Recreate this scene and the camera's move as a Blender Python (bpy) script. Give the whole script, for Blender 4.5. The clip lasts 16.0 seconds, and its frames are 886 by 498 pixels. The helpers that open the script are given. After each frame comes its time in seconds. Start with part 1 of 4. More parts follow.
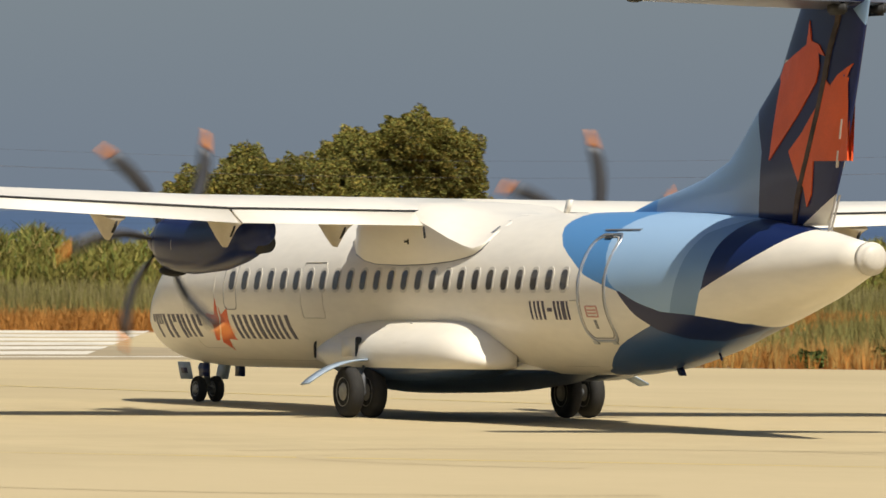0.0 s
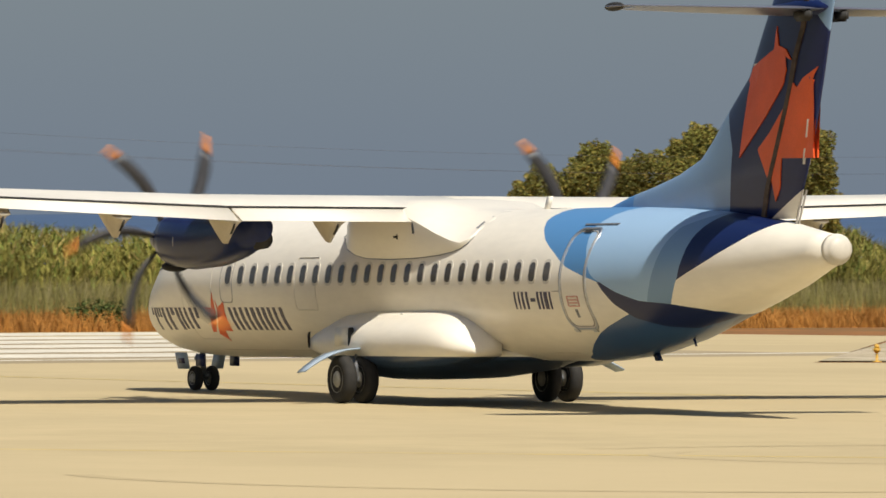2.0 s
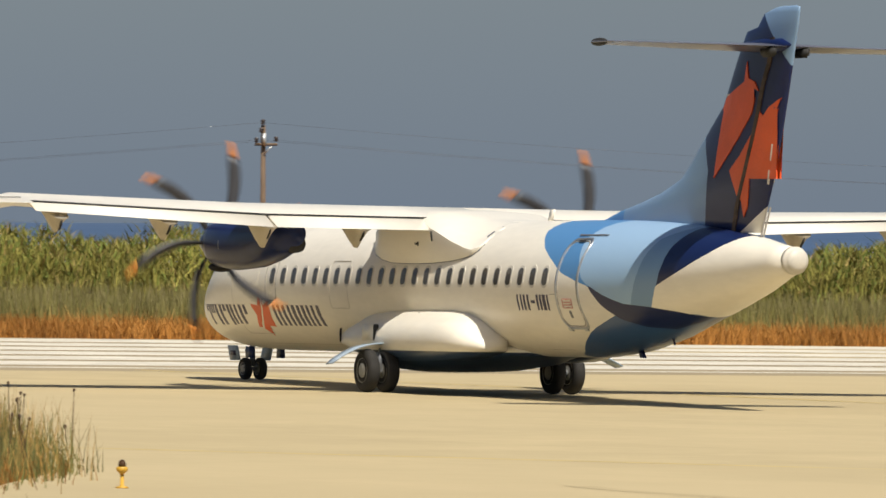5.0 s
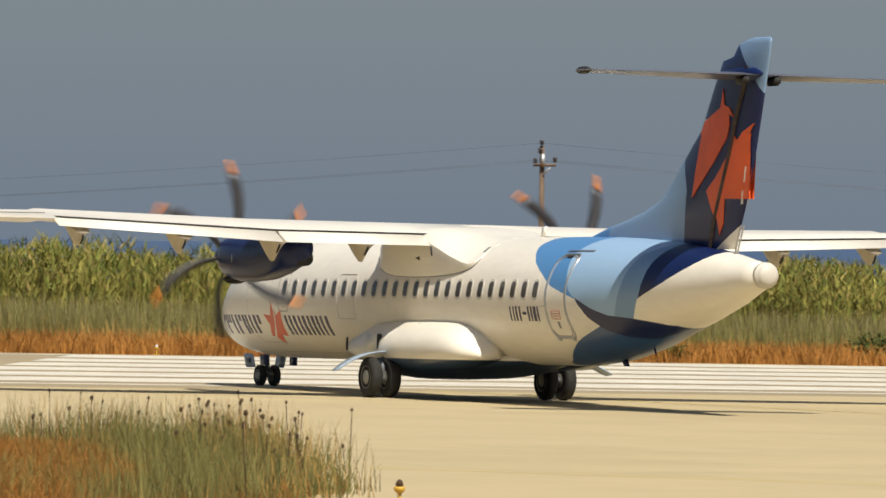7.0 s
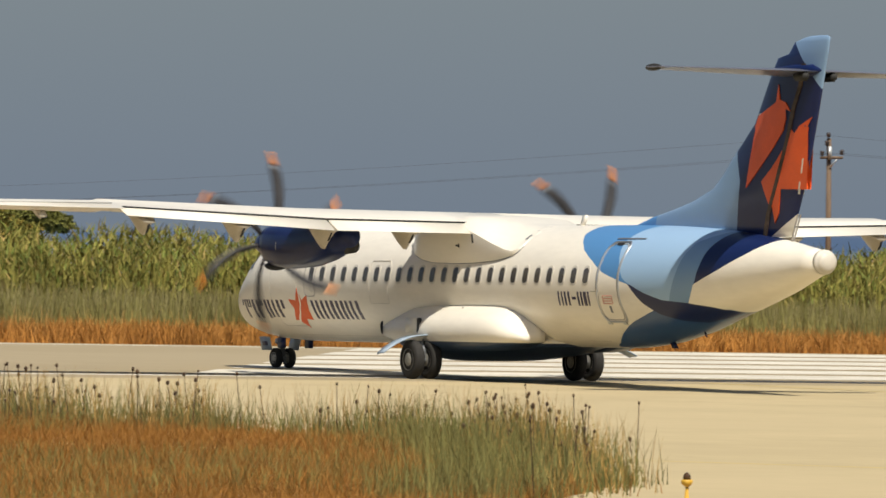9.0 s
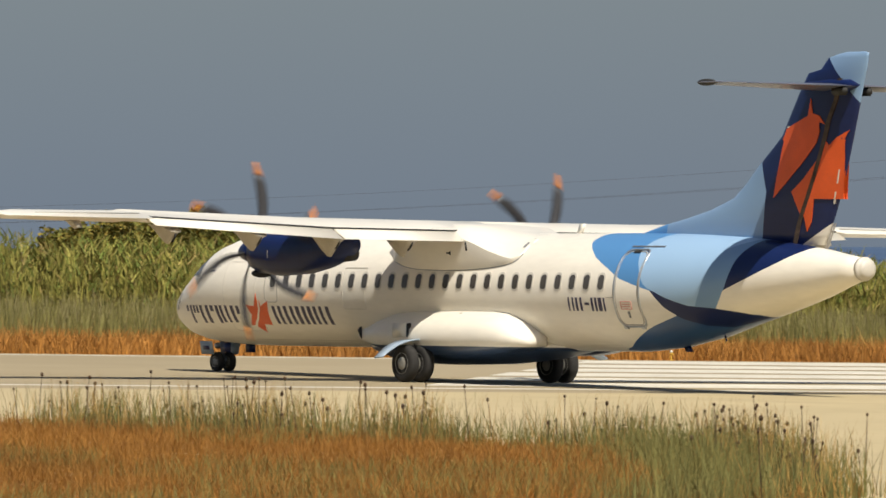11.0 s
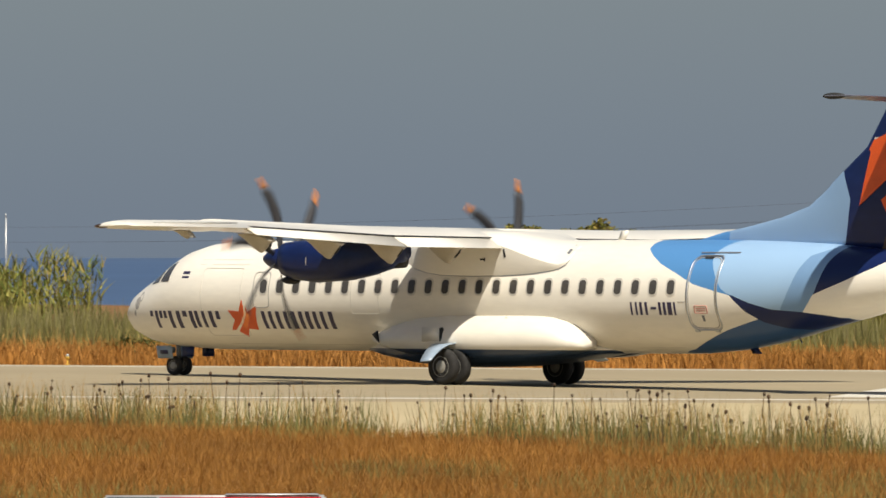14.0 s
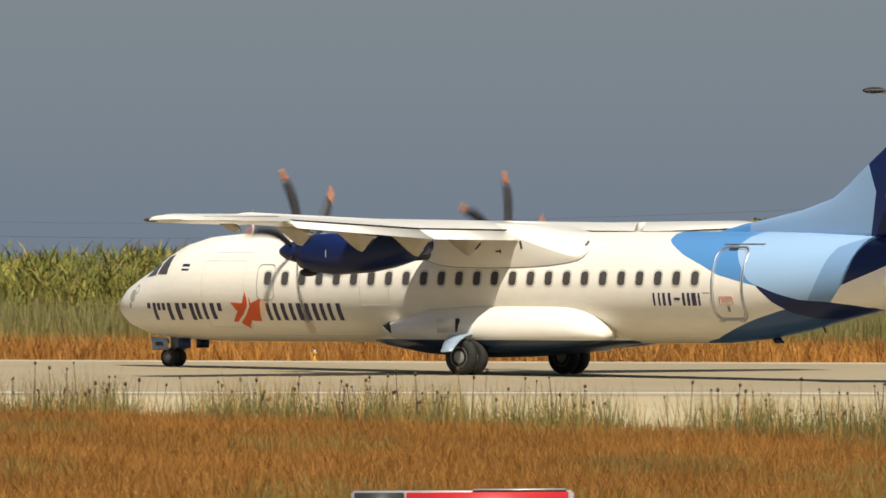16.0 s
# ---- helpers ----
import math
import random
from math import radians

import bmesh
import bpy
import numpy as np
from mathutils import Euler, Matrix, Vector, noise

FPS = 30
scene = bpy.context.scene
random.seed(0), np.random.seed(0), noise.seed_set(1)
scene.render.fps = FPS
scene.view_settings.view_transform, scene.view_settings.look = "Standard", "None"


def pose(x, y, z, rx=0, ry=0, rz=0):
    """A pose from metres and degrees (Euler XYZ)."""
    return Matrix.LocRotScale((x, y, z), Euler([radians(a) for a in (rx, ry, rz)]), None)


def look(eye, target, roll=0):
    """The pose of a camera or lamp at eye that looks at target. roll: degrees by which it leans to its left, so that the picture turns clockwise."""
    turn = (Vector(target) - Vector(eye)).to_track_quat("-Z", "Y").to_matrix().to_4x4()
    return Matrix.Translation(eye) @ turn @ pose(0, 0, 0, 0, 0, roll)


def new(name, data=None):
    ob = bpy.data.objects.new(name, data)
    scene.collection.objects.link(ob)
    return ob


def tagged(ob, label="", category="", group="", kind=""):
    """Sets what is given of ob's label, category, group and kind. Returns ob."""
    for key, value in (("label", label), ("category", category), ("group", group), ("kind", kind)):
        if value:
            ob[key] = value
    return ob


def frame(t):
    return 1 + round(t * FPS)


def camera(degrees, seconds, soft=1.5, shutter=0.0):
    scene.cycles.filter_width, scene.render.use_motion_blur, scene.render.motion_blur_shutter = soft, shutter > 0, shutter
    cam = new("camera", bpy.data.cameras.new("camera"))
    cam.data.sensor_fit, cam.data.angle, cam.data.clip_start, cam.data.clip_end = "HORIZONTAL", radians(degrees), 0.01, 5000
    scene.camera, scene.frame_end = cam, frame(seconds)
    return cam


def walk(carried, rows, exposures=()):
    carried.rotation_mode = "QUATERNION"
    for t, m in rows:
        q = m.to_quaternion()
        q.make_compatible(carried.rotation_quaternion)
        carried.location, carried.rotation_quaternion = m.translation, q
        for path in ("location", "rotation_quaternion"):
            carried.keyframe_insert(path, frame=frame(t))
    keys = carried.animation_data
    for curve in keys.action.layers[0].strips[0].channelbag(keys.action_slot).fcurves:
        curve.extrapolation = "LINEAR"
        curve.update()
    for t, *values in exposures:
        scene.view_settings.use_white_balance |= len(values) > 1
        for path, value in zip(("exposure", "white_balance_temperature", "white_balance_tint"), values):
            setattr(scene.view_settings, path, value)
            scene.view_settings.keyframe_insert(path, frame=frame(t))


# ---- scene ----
EYE = Vector((0.0, 0.0, 2.984))
SX, SY = -0.01462, -0.00438  # fall of the airfield
# seconds; camera yaw, pitch, roll; aircraft x, y, heading
ROWS = [
    (0.0, -0.003, -0.3018, -0.083, 0.45, 127.11, 26.12),
    (0.5, 0.639, -0.2834, -0.168, -1.12, 128.83, 27.42),
    (1.0, 1.374, -0.2831, -0.290, -2.75, 130.67, 28.33),
    (1.5, 2.037, -0.2847, -0.475, -4.41, 132.62, 28.95),
    (2.0, 2.667, -0.2994, -0.593, -6.07, 134.68, 29.36),
    (2.5, 3.330, -0.2995, -0.503, -7.73, 136.86, 29.69),
    (3.0, 4.037, -0.2976, -0.397, -9.45, 139.15, 30.10),
    (3.5, 4.735, -0.2879, -0.152, -11.19, 141.56, 30.52),
    (4.0, 5.358, -0.2747, 0.076, -12.93, 144.08, 30.93),
    (6.5, 8.105, -0.0427, 0.456, -21.73, 156.16, 32.84),
    (7.0, 8.630, -0.0453, 0.555, -23.42, 157.98, 33.29),
    (7.5, 9.195, -0.0603, 0.550, -25.10, 159.70, 34.17),
    (8.0, 9.779, -0.0832, 0.456, -26.75, 161.34, 35.44),
    (8.5, 10.307, -0.0917, 0.504, -28.41, 162.88, 37.20),
    (9.0, 10.817, -0.1158, 0.423, -30.04, 164.34, 39.01),
    (11.5, 13.058, 0.0120, 0.192, -38.30, 169.64, 51.28),
    (12.0, 13.619, 0.0458, 0.121, -40.04, 170.29, 54.36),
    (12.5, 14.120, 0.0576, 0.039, -41.70, 170.90, 57.16),
    (13.0, 14.620, 0.0695, 0.051, -43.36, 171.45, 59.86),
    (13.5, 15.110, 0.0694, -0.039, -44.97, 171.94, 62.01),
    (14.0, 15.622, 0.0611, -0.079, -46.62, 172.36, 63.93),
    (14.5, 16.062, 0.0528, -0.147, -48.20, 172.73, 65.55),
    (15.0, 16.553, 0.0524, -0.196, -49.80, 173.03, 67.06),
    (15.5, 17.038, 0.0397, -0.247, -51.31, 173.30, 68.49),
    (16.0, 17.502, 0.0282, -0.267, -52.82, 173.50, 70.10),
]


def aim(yaw, pitch, roll):
    a, b = radians(yaw), radians(pitch)
    way = Vector((-math.sin(a) * math.cos(b), math.cos(a) * math.cos(b), math.sin(b)))
    return look(EYE, EYE + way * 100, roll)


cam = camera(6.7508, 16.0, soft=1.55, shutter=0.38)
walk(cam, [(r[0], aim(r[1], r[2], r[3])) for r in ROWS])

# ---- light ----
SUN = Vector((-0.33, 0.58, -1.0)).normalized()
world = bpy.data.worlds.new("world")
scene.world = world
world.use_nodes = True
wn = world.node_tree.nodes
sky = wn.new("ShaderNodeTexSky")
sky.sky_type, sky.sun_disc = "NISHITA", False
sky.sun_elevation = math.asin(-SUN.z)
sky.sun_rotation = math.atan2(-SUN.x, -SUN.y)
sky.dust_density = 2.0
wn["Background"].inputs["Strength"].default_value = 0.058
world.node_tree.links.new(sky.outputs[0], wn["Background"].inputs["Color"])
sun = new("sun", bpy.data.lights.new("sun", "SUN"))
sun.data.energy, sun.data.angle, sun.data.color = 5.0, radians(0.5), (1.0, 0.93, 0.80)
sun.matrix_world = look(Vector((0, 100, 60)), Vector((0, 100, 60)) + SUN)
scene.view_settings.exposure = 0.17


# ---- materials ----
def hexc(r, g, b):
    return tuple(((c / 255 + 0.055) / 1.055) ** 2.4 if c > 10 else c / 3294 for c in (r, g, b)) + (1,)


def shade(name, colour, rough=0.6, metal=0.0, vary=0.15, scale=3.0, bump=0.0, fine=30.0, stretch=(1, 1, 1), island=0.0, coat=0.0):
    """A surface with variation at two scales, in metres."""
    m = bpy.data.materials.new(name)
    m.use_nodes = True
    n, l = m.node_tree.nodes, m.node_tree.links
    b = n["Principled BSDF"]
    b.inputs["Roughness"].default_value, b.inputs["Metallic"].default_value = rough, metal
    b.inputs["Coat Weight"].default_value = coat
    tc, mp = n.new("ShaderNodeTexCoord"), n.new("ShaderNodeMapping")
    mp.inputs["Scale"].default_value = stretch
    l.new(tc.outputs["Object"], mp.inputs["Vector"])
    out = None
    for s, w in ((scale, vary), (fine, vary * 0.6)):
        t = n.new("ShaderNodeTexNoise")
        t.inputs["Scale"].default_value, t.inputs["Detail"].default_value = s, 5
        l.new(mp.outputs[0], t.inputs["Vector"])
        mr = n.new("ShaderNodeMapRange")
        mr.inputs["From Min"].default_value, mr.inputs["From Max"].default_value = 0.3, 0.7
        mr.inputs["To Min"].default_value, mr.inputs["To Max"].default_value = 1 - w, 1 + w
        l.new(t.outputs[0], mr.inputs["Value"])
        mx = n.new("ShaderNodeMix")
        mx.data_type, mx.blend_type = "RGBA", "MULTIPLY"
        mx.inputs[0].default_value = 1
        if out is None:
            mx.inputs[6].default_value = tuple(colour[:3]) + (1,)
        else:
            l.new(out, mx.inputs[6])
        l.new(mr.outputs[0], mx.inputs[7])
        out = mx.outputs[2]
        last = t
    if island:
        g = n.new("ShaderNodeNewGeometry")
        mr = n.new("ShaderNodeMapRange")
        mr.inputs["To Min"].default_value, mr.inputs["To Max"].default_value = 1 - island, 1 + island
        l.new(g.outputs["Random Per Island"], mr.inputs["Value"])
        mx = n.new("ShaderNodeMix")
        mx.data_type, mx.blend_type = "RGBA", "MULTIPLY"
        mx.inputs[0].default_value = 1
        l.new(out, mx.inputs[6])
        l.new(mr.outputs[0], mx.inputs[7])
        out = mx.outputs[2]
    l.new(out, b.inputs["Base Color"])
    if bump:
        bp = n.new("ShaderNodeBump")
        bp.inputs["Strength"].default_value, bp.inputs["Distance"].default_value = bump, 0.02
        l.new(last.outputs[0], bp.inputs["Height"])
        l.new(bp.outputs[0], b.inputs["Normal"])
    m["out"] = out.node.name
    return m


def ground_mix(name, a, b, c, scale, fine, vary=0.25, bump=0.6):
    """Three tones in patches."""
    m = shade(name, a, 0.95, vary=vary, scale=fine, fine=fine * 6, bump=bump)
    n, l = m.node_tree.nodes, m.node_tree.links
    tc = n.new("ShaderNodeTexCoord")
    old = n[m["out"]].outputs[2]
    for col, s, lo, hi in ((b, scale, 0.45, 0.6), (c, scale * 2.3, 0.5, 0.66)):
        t = n.new("ShaderNodeTexNoise")
        t.inputs["Scale"].default_value, t.inputs["Detail"].default_value = s, 6
        l.new(tc.outputs["Object"], t.inputs["Vector"])
        mr = n.new("ShaderNodeMapRange")
        mr.inputs["From Min"].default_value, mr.inputs["From Max"].default_value = lo, hi
        l.new(t.outputs[0], mr.inputs["Value"])
        mx = n.new("ShaderNodeMix")
        mx.data_type = "RGBA"
        l.new(mr.outputs[0], mx.inputs[0])
        l.new(old, mx.inputs[6])
        mx.inputs[7].default_value = tuple(col[:3]) + (1,)
        old = mx.outputs[2]
    l.new(old, n["Principled BSDF"].inputs["Base Color"])
    return m


WHITE = (0.78, 0.738, 0.65)
NAVY = (0.007, 0.016, 0.075)
MID = (0.08313, 0.2363, 0.49)
LIGHT = (0.2888, 0.4463, 0.6475)
STEEL = (0.1663, 0.2888, 0.4725)
FINBLUE = (0.2056, 0.3237, 0.4987)
DEEP = (0.036, 0.092, 0.22)
M_WHITE = shade("white_paint", WHITE, 0.32, vary=0.035, scale=0.8, fine=6, stretch=(0.5, 1, 1.6), coat=0.3)
M_NAVY = shade("navy_paint", NAVY, 0.3, vary=0.12, scale=1.5, fine=9)
M_ORANGE = shade("orange_paint", (0.63, 0.0875, 0.01312), 0.4, vary=0.08, scale=2)
M_INK = shade("dark_lettering", (0.03, 0.025, 0.07), 0.4, vary=0.05)
M_RED = shade("red_stencil", (0.62, 0.33, 0.27), 0.5, vary=0.05)
M_TYRE = shade("tyre_rubber", (0.018, 0.017, 0.016), 0.85, vary=0.3, scale=8, bump=0.2)
M_RIM = shade("wheel_rim", (0.32, 0.31, 0.28), 0.5, 0.4, vary=0.15, scale=10)
M_METAL = shade("bare_metal", (0.45, 0.47, 0.50), 0.35, 0.8, vary=0.1, scale=4)
M_STRUT = shade("grey_strut", (0.22, 0.23, 0.25), 0.45, 0.5, vary=0.15, scale=6)
# base colour lifted to grey in place of what the panes reflect
M_GLASS = shade("window_glass", (0.07, 0.064, 0.058), 0.2, vary=0.1)
M_RIMW = shade("window_rim", (0.56, 0.53, 0.47), 0.5, vary=0.06)
M_SEAM = shade("panel_seam", (0.34, 0.32, 0.29), 0.6, vary=0.1)
M_BLACK = shade("black_gap", (0.02, 0.02, 0.02), 0.7, vary=0.2)
M_HINGE = shade("weathered_hinge", (0.06, 0.04, 0.03), 0.75, vary=0.5, scale=2.5, fine=12)
M_FAINT = shade("faint_panel_seam", (0.60, 0.565, 0.49), 0.5, vary=0.08)
M_VENT = shade("grey_vent", (0.36, 0.34, 0.31), 0.5, vary=0.1)
M_BLADE = shade("propeller_blade", (0.045, 0.045, 0.05), 0.45, vary=0.15)
M_TIP = shade("blade_tip", (0.58, 0.20, 0.03), 0.5, vary=0.05)
# dark all over: the shade under the tailplane is put into its colour
M_TILE = shade("stabiliser_shade_tone", (0.12, 0.125, 0.16), 0.35, 0.0, vary=0.1)
M_FAIR = shade("beige_fairing", (0.455, 0.4113, 0.3325), 0.5, vary=0.08, scale=2)
M_DOORBLUE = shade("pale_blue_door", (0.27, 0.34, 0.43), 0.4, 0.0, vary=0.1)


def livery(name, masks, base=WHITE, axis="Z", streak=0.05):
    """Painted fields with bent or straight edges over a base colour, in aircraft metres."""
    m = shade(name, base, 0.32, vary=streak, scale=0.8, fine=5, stretch=(0.5, 1, 1.8), coat=0.08)
    n, l = m.node_tree.nodes, m.node_tree.links
    tc, sp = n.new("ShaderNodeTexCoord"), n.new("ShaderNodeSeparateXYZ")
    l.new(tc.outputs["Object"], sp.inputs[0])

    def mth(op, a, b=None, c=None):
        q = n.new("ShaderNodeMath")
        q.operation = op
        for i, v in enumerate((a, b, c)):
            if v is None:
                continue
            if hasattr(v, "links"):
                l.new(v, q.inputs[i])
            else:
                q.inputs[i].default_value = v
        return q.outputs[0]
    old = n[m["out"]].outputs[2]
    for kind, col, p in masks:
        x, z = sp.outputs[0], sp.outputs[2]
        if kind == "field":  # every (direction, edge) must hold; an edge is a bent line of (x, z)
            f = None
            for way, pts in p:
                across = way in ("over", "under")
                i = 0 if across else 1
                pts = sorted(pts, key=lambda q: q[i])
                a0, a1 = pts[0][i], pts[-1][i]
                b0, b1 = min(q[1 - i] for q in pts), max(q[1 - i] for q in pts)
                mr, rp = n.new("ShaderNodeMapRange"), n.new("ShaderNodeValToRGB")
                mr.inputs["From Min"].default_value, mr.inputs["From Max"].default_value = a0, a1
                l.new(x if across else z, mr.inputs["Value"])
                l.new(mr.outputs[0], rp.inputs[0])
                el = rp.color_ramp.elements
                while len(el) < len(pts):
                    el.new(0.5)
                for e, q in zip(el, pts):
                    e.position = (q[i] - a0) / (a1 - a0)
                for e, q in zip(el, pts):
                    v = (q[1 - i] - b0) / (b1 - b0)
                    e.color = (v, v, v, 1)
                edge = mth("MULTIPLY_ADD", rp.outputs[0], b1 - b0, b0)
                g = mth("GREATER_THAN" if way in ("over", "ahead") else "LESS_THAN", z if across else x, edge)
                f = g if f is None else mth("MULTIPLY", f, g)
        elif kind == "below":
            f = mth("LESS_THAN", z, p[0])
        else:  # half plane ax + bz < c
            f = mth("LESS_THAN", mth("ADD", mth("MULTIPLY", x, p[0]), mth("MULTIPLY", z, p[1])), p[2])
            if len(p) > 3:
                f = mth("MULTIPLY", f, mth("GREATER_THAN", z, p[3]))
        mx = n.new("ShaderNodeMix")
        mx.data_type = "RGBA"
        l.new(f, mx.inputs[0])
        l.new(old, mx.inputs[6])
        mx.inputs[7].default_value = tuple(col) + (1,)
        old = mx.outputs[2]
    l.new(old, n["Principled BSDF"].inputs["Base Color"])
    return m


LOW = [(-7.85, 2.26), (-8.4, 2.05), (-8.94, 1.9), (-9.63, 1.85), (-10.29, 1.76), (-10.7, 1.66)]
STEEL_AFT = [(-9.69, 1.85), (-9.9, 2.05), (-10.12, 2.31), (-10.27, 2.64), (-10.37, 2.97), (-10.52, 3.26), (-10.62, 3.45)]
LIGHT_FORE = [(-9.3, 1.84), (-9.02, 1.88), (-8.5, 2.02), (-7.92, 2.2), (-7.65, 2.37), (-7.46, 2.64), (-7.24, 2.97), (-7.14, 3.17), (-7.23, 3.35), (-7.4, 3.5)]
LIGHT_AFT = [(-9.16, 1.9), (-9.34, 2.15), (-9.51, 2.45), (-9.68, 2.85), (-9.84, 3.13), (-10.18, 3.27), (-10.5, 3.4)]
AFT_OF = lambda x: ("aft", [(x, 0.0), (x - 0.01, 5.0)])
AHEAD_OF = lambda x: ("ahead", [(x, 0.0), (x - 0.01, 5.0)])
M_BODY = livery("fuselage_livery", [
    ("field", DEEP, (("under", [(-5.6, 0.84), (-5.9, 0.92), (-6.28, 0.98), (-6.9, 1.19), (-7.68, 1.45), (-8.57, 1.69), (-9.5, 1.75), (-10.6, 1.72), (-10.8, 1.6)]),)),
    ("field", NAVY, (("over", [(-7.85, 2.25), (-8.25, 1.85), (-8.66, 1.6), (-9.1, 1.47), (-9.55, 1.44), (-10.15, 1.56), (-10.7, 1.68)]), ("under", LOW), AFT_OF(-7.85), AHEAD_OF(-10.7))),
    ("field", NAVY, (("over", [(-9.55, 1.78), (-9.63, 1.85), (-10.03, 2.23), (-10.86, 2.55), (-11.56, 2.85), (-12.07, 3.11), (-12.45, 3.35)]), AFT_OF(-9.5))),
    ("field", MID, (("over", [(-4.98, 3.46), (-5.04, 3.31), (-5.26, 3.18), (-5.71, 2.95), (-6.3, 2.72), (-6.83, 2.48), (-7.47, 2.32), (-7.9, 2.22)]), AFT_OF(-4.98), AHEAD_OF(-8.4))),
    ("field", STEEL, (("ahead", STEEL_AFT), ("over", LOW), AFT_OF(-8.3))),
    ("field", LIGHT, (("aft", LIGHT_FORE), ("ahead", LIGHT_AFT), ("over", LOW))),
])
M_FIN = livery("fin_livery", [
    ("field", FINBLUE, (("ahead", [(-10.26, 3.2), (-10.39, 3.84), (-10.47, 4.42), (-10.28, 4.92), (-10.1, 5.3)]),)),
    ("field", MID, (AHEAD_OF(-6.85),)),
    ("half", FINBLUE, (0.95, -1, -19.19)),
    ("half", WHITE, (0.469, 1, -2.215, 2.0))], NAVY, streak=0.12)
M_BELLY = livery("belly_livery", [("below", (0.026, 0.05, 0.105), (0.93,))])
for k in (M_FIN, M_NAVY, M_BODY):
    k.node_tree.nodes["Principled BSDF"].inputs["Specular IOR Level"].default_value = 0.3
M_CONC = ground_mix("pale_concrete", (0.4156, 0.3369, 0.1925), (0.4375, 0.3544, 0.2056), (0.3894, 0.315, 0.1794), 0.02, 0.3, 0.07, 0.15)
M_RUNWAY = ground_mix("runway_asphalt", (0.2931, 0.238, 0.147), (0.3062, 0.2494, 0.1557), (0.2756, 0.2231, 0.1356), 0.03, 0.4, 0.08, 0.15)
M_LINE = shade("white_marking", (0.56, 0.525, 0.4463), 0.9, vary=0.16, scale=0.6, fine=5)
M_YEL = ground_mix("faded_yellow_marking", (0.4637, 0.3587, 0.1488), (0.4813, 0.3675, 0.14), (0.4375, 0.35, 0.175), 0.2, 0.3, 0.07, 0.15)
M_SKID = ground_mix("rubber_skid", (0.3955, 0.3194, 0.182), (0.4025, 0.3237, 0.1855), (0.3762, 0.3062, 0.175), 0.05, 0.3, 0.07, 0.15)
M_SOIL = ground_mix("dry_ground", (0.2056, 0.08575, 0.01838), (0.1881, 0.0875, 0.02188), (0.14, 0.0875, 0.02625), 0.06, 0.6)
M_GRAVEL = ground_mix("gravel", (0.385, 0.3237, 0.2275), (0.4375, 0.3762, 0.28), (0.2625, 0.2275, 0.1313), 0.3, 2.0)


def leafy(name, col, island=0.35):
    m = shade(name, col, 0.75, vary=0.22, scale=0.25, fine=2.0, island=island)
    m.node_tree.nodes["Principled BSDF"].inputs["Specular IOR Level"].default_value = 0.25
    return m


M_DRY = leafy("dry_grass", (0.3237, 0.1444, 0.02975))
# the dry grass again, its colour darkened by a quarter to dim the foreground
M_DRY_DARK = leafy("darkened_dry_grass", (0.245, 0.112, 0.02), 0.3)
M_TAN = leafy("tan_grass", (0.245, 0.1181, 0.02625), 0.25)
M_STRAW = leafy("straw_grass", (0.35, 0.2188, 0.06563))
M_OLIVE = leafy("olive_grass", (0.1575, 0.1444, 0.04375))
M_GREEN = leafy("green_stalks", (0.14, 0.1383, 0.04375))
M_REED = leafy("reed_leaves", (0.1969, 0.1794, 0.03938), 0.5)
M_REEDGREEN = leafy("fresh_reed_leaves", (0.1138, 0.1444, 0.02625), 0.4)
M_STALE = leafy("dusty_grass", (0.21, 0.1837, 0.07875), 0.3)
M_REEDTIP = leafy("reed_plumes", (0.2975, 0.2188, 0.07438), 0.4)
M_TREE = leafy("tree_leaves", (0.1313, 0.1313, 0.02625), 0.5)
M_TREEW = leafy("tree_leaves_warm", (0.2013, 0.1531, 0.03063), 0.5)
M_SEED = leafy("seed_heads", (0.075, 0.045, 0.025))
M_BUSH = leafy("bush_leaves", (0.06125, 0.08313, 0.0175), 0.4)
M_BARK = shade("bark", (0.12, 0.085, 0.055), 0.9, vary=0.3, bump=0.5)
M_WOOD = shade("weathered_pole", (0.1488, 0.1006, 0.06563), 0.85, vary=0.25, scale=2, fine=15, stretch=(6, 6, 0.6), bump=0.3)
M_CERAMIC = shade("insulator_ceramic", (0.06, 0.05, 0.05), 0.25, vary=0.1)
M_GALV = shade("galvanised_steel", (0.55, 0.56, 0.56), 0.4, 0.6, vary=0.1)
M_YLIGHT = shade("yellow_fixture", (0.5425, 0.315, 0.035), 0.45, vary=0.12, scale=9)
M_LENS = shade("dark_lens", (0.06, 0.03, 0.01), 0.12, vary=0.1)
M_SIGNR = shade("red_sign_face", (0.455, 0.0175, 0.02188), 0.4, vary=0.06)
M_SIGNK = shade("black_sign_face", (0.03, 0.03, 0.03), 0.4, vary=0.1)


def glow(name, colour, low, z0, z1):
    """Hazy air of the far distance: a smooth change of tone with height."""
    m = bpy.data.materials.new(name)
    m.use_nodes = True
    n, l = m.node_tree.nodes, m.node_tree.links
    n.remove(n["Principled BSDF"])
    e, tc, sp, mr, rp = (n.new("ShaderNode" + k) for k in ("Emission", "TexCoord", "SeparateXYZ", "MapRange", "ValToRGB"))
    l.new(tc.outputs["Object"], sp.inputs[0])
    l.new(sp.outputs[2], mr.inputs["Value"])
    mr.inputs["From Min"].default_value, mr.inputs["From Max"].default_value = z0, z1
    rp.color_ramp.elements[0].color, rp.color_ramp.elements[1].color = low, colour
    l.new(mr.outputs[0], rp.inputs[0])
    l.new(rp.outputs[0], e.inputs["Color"])
    l.new(e.outputs[0], n["Material Output"].inputs["Surface"])
    return m


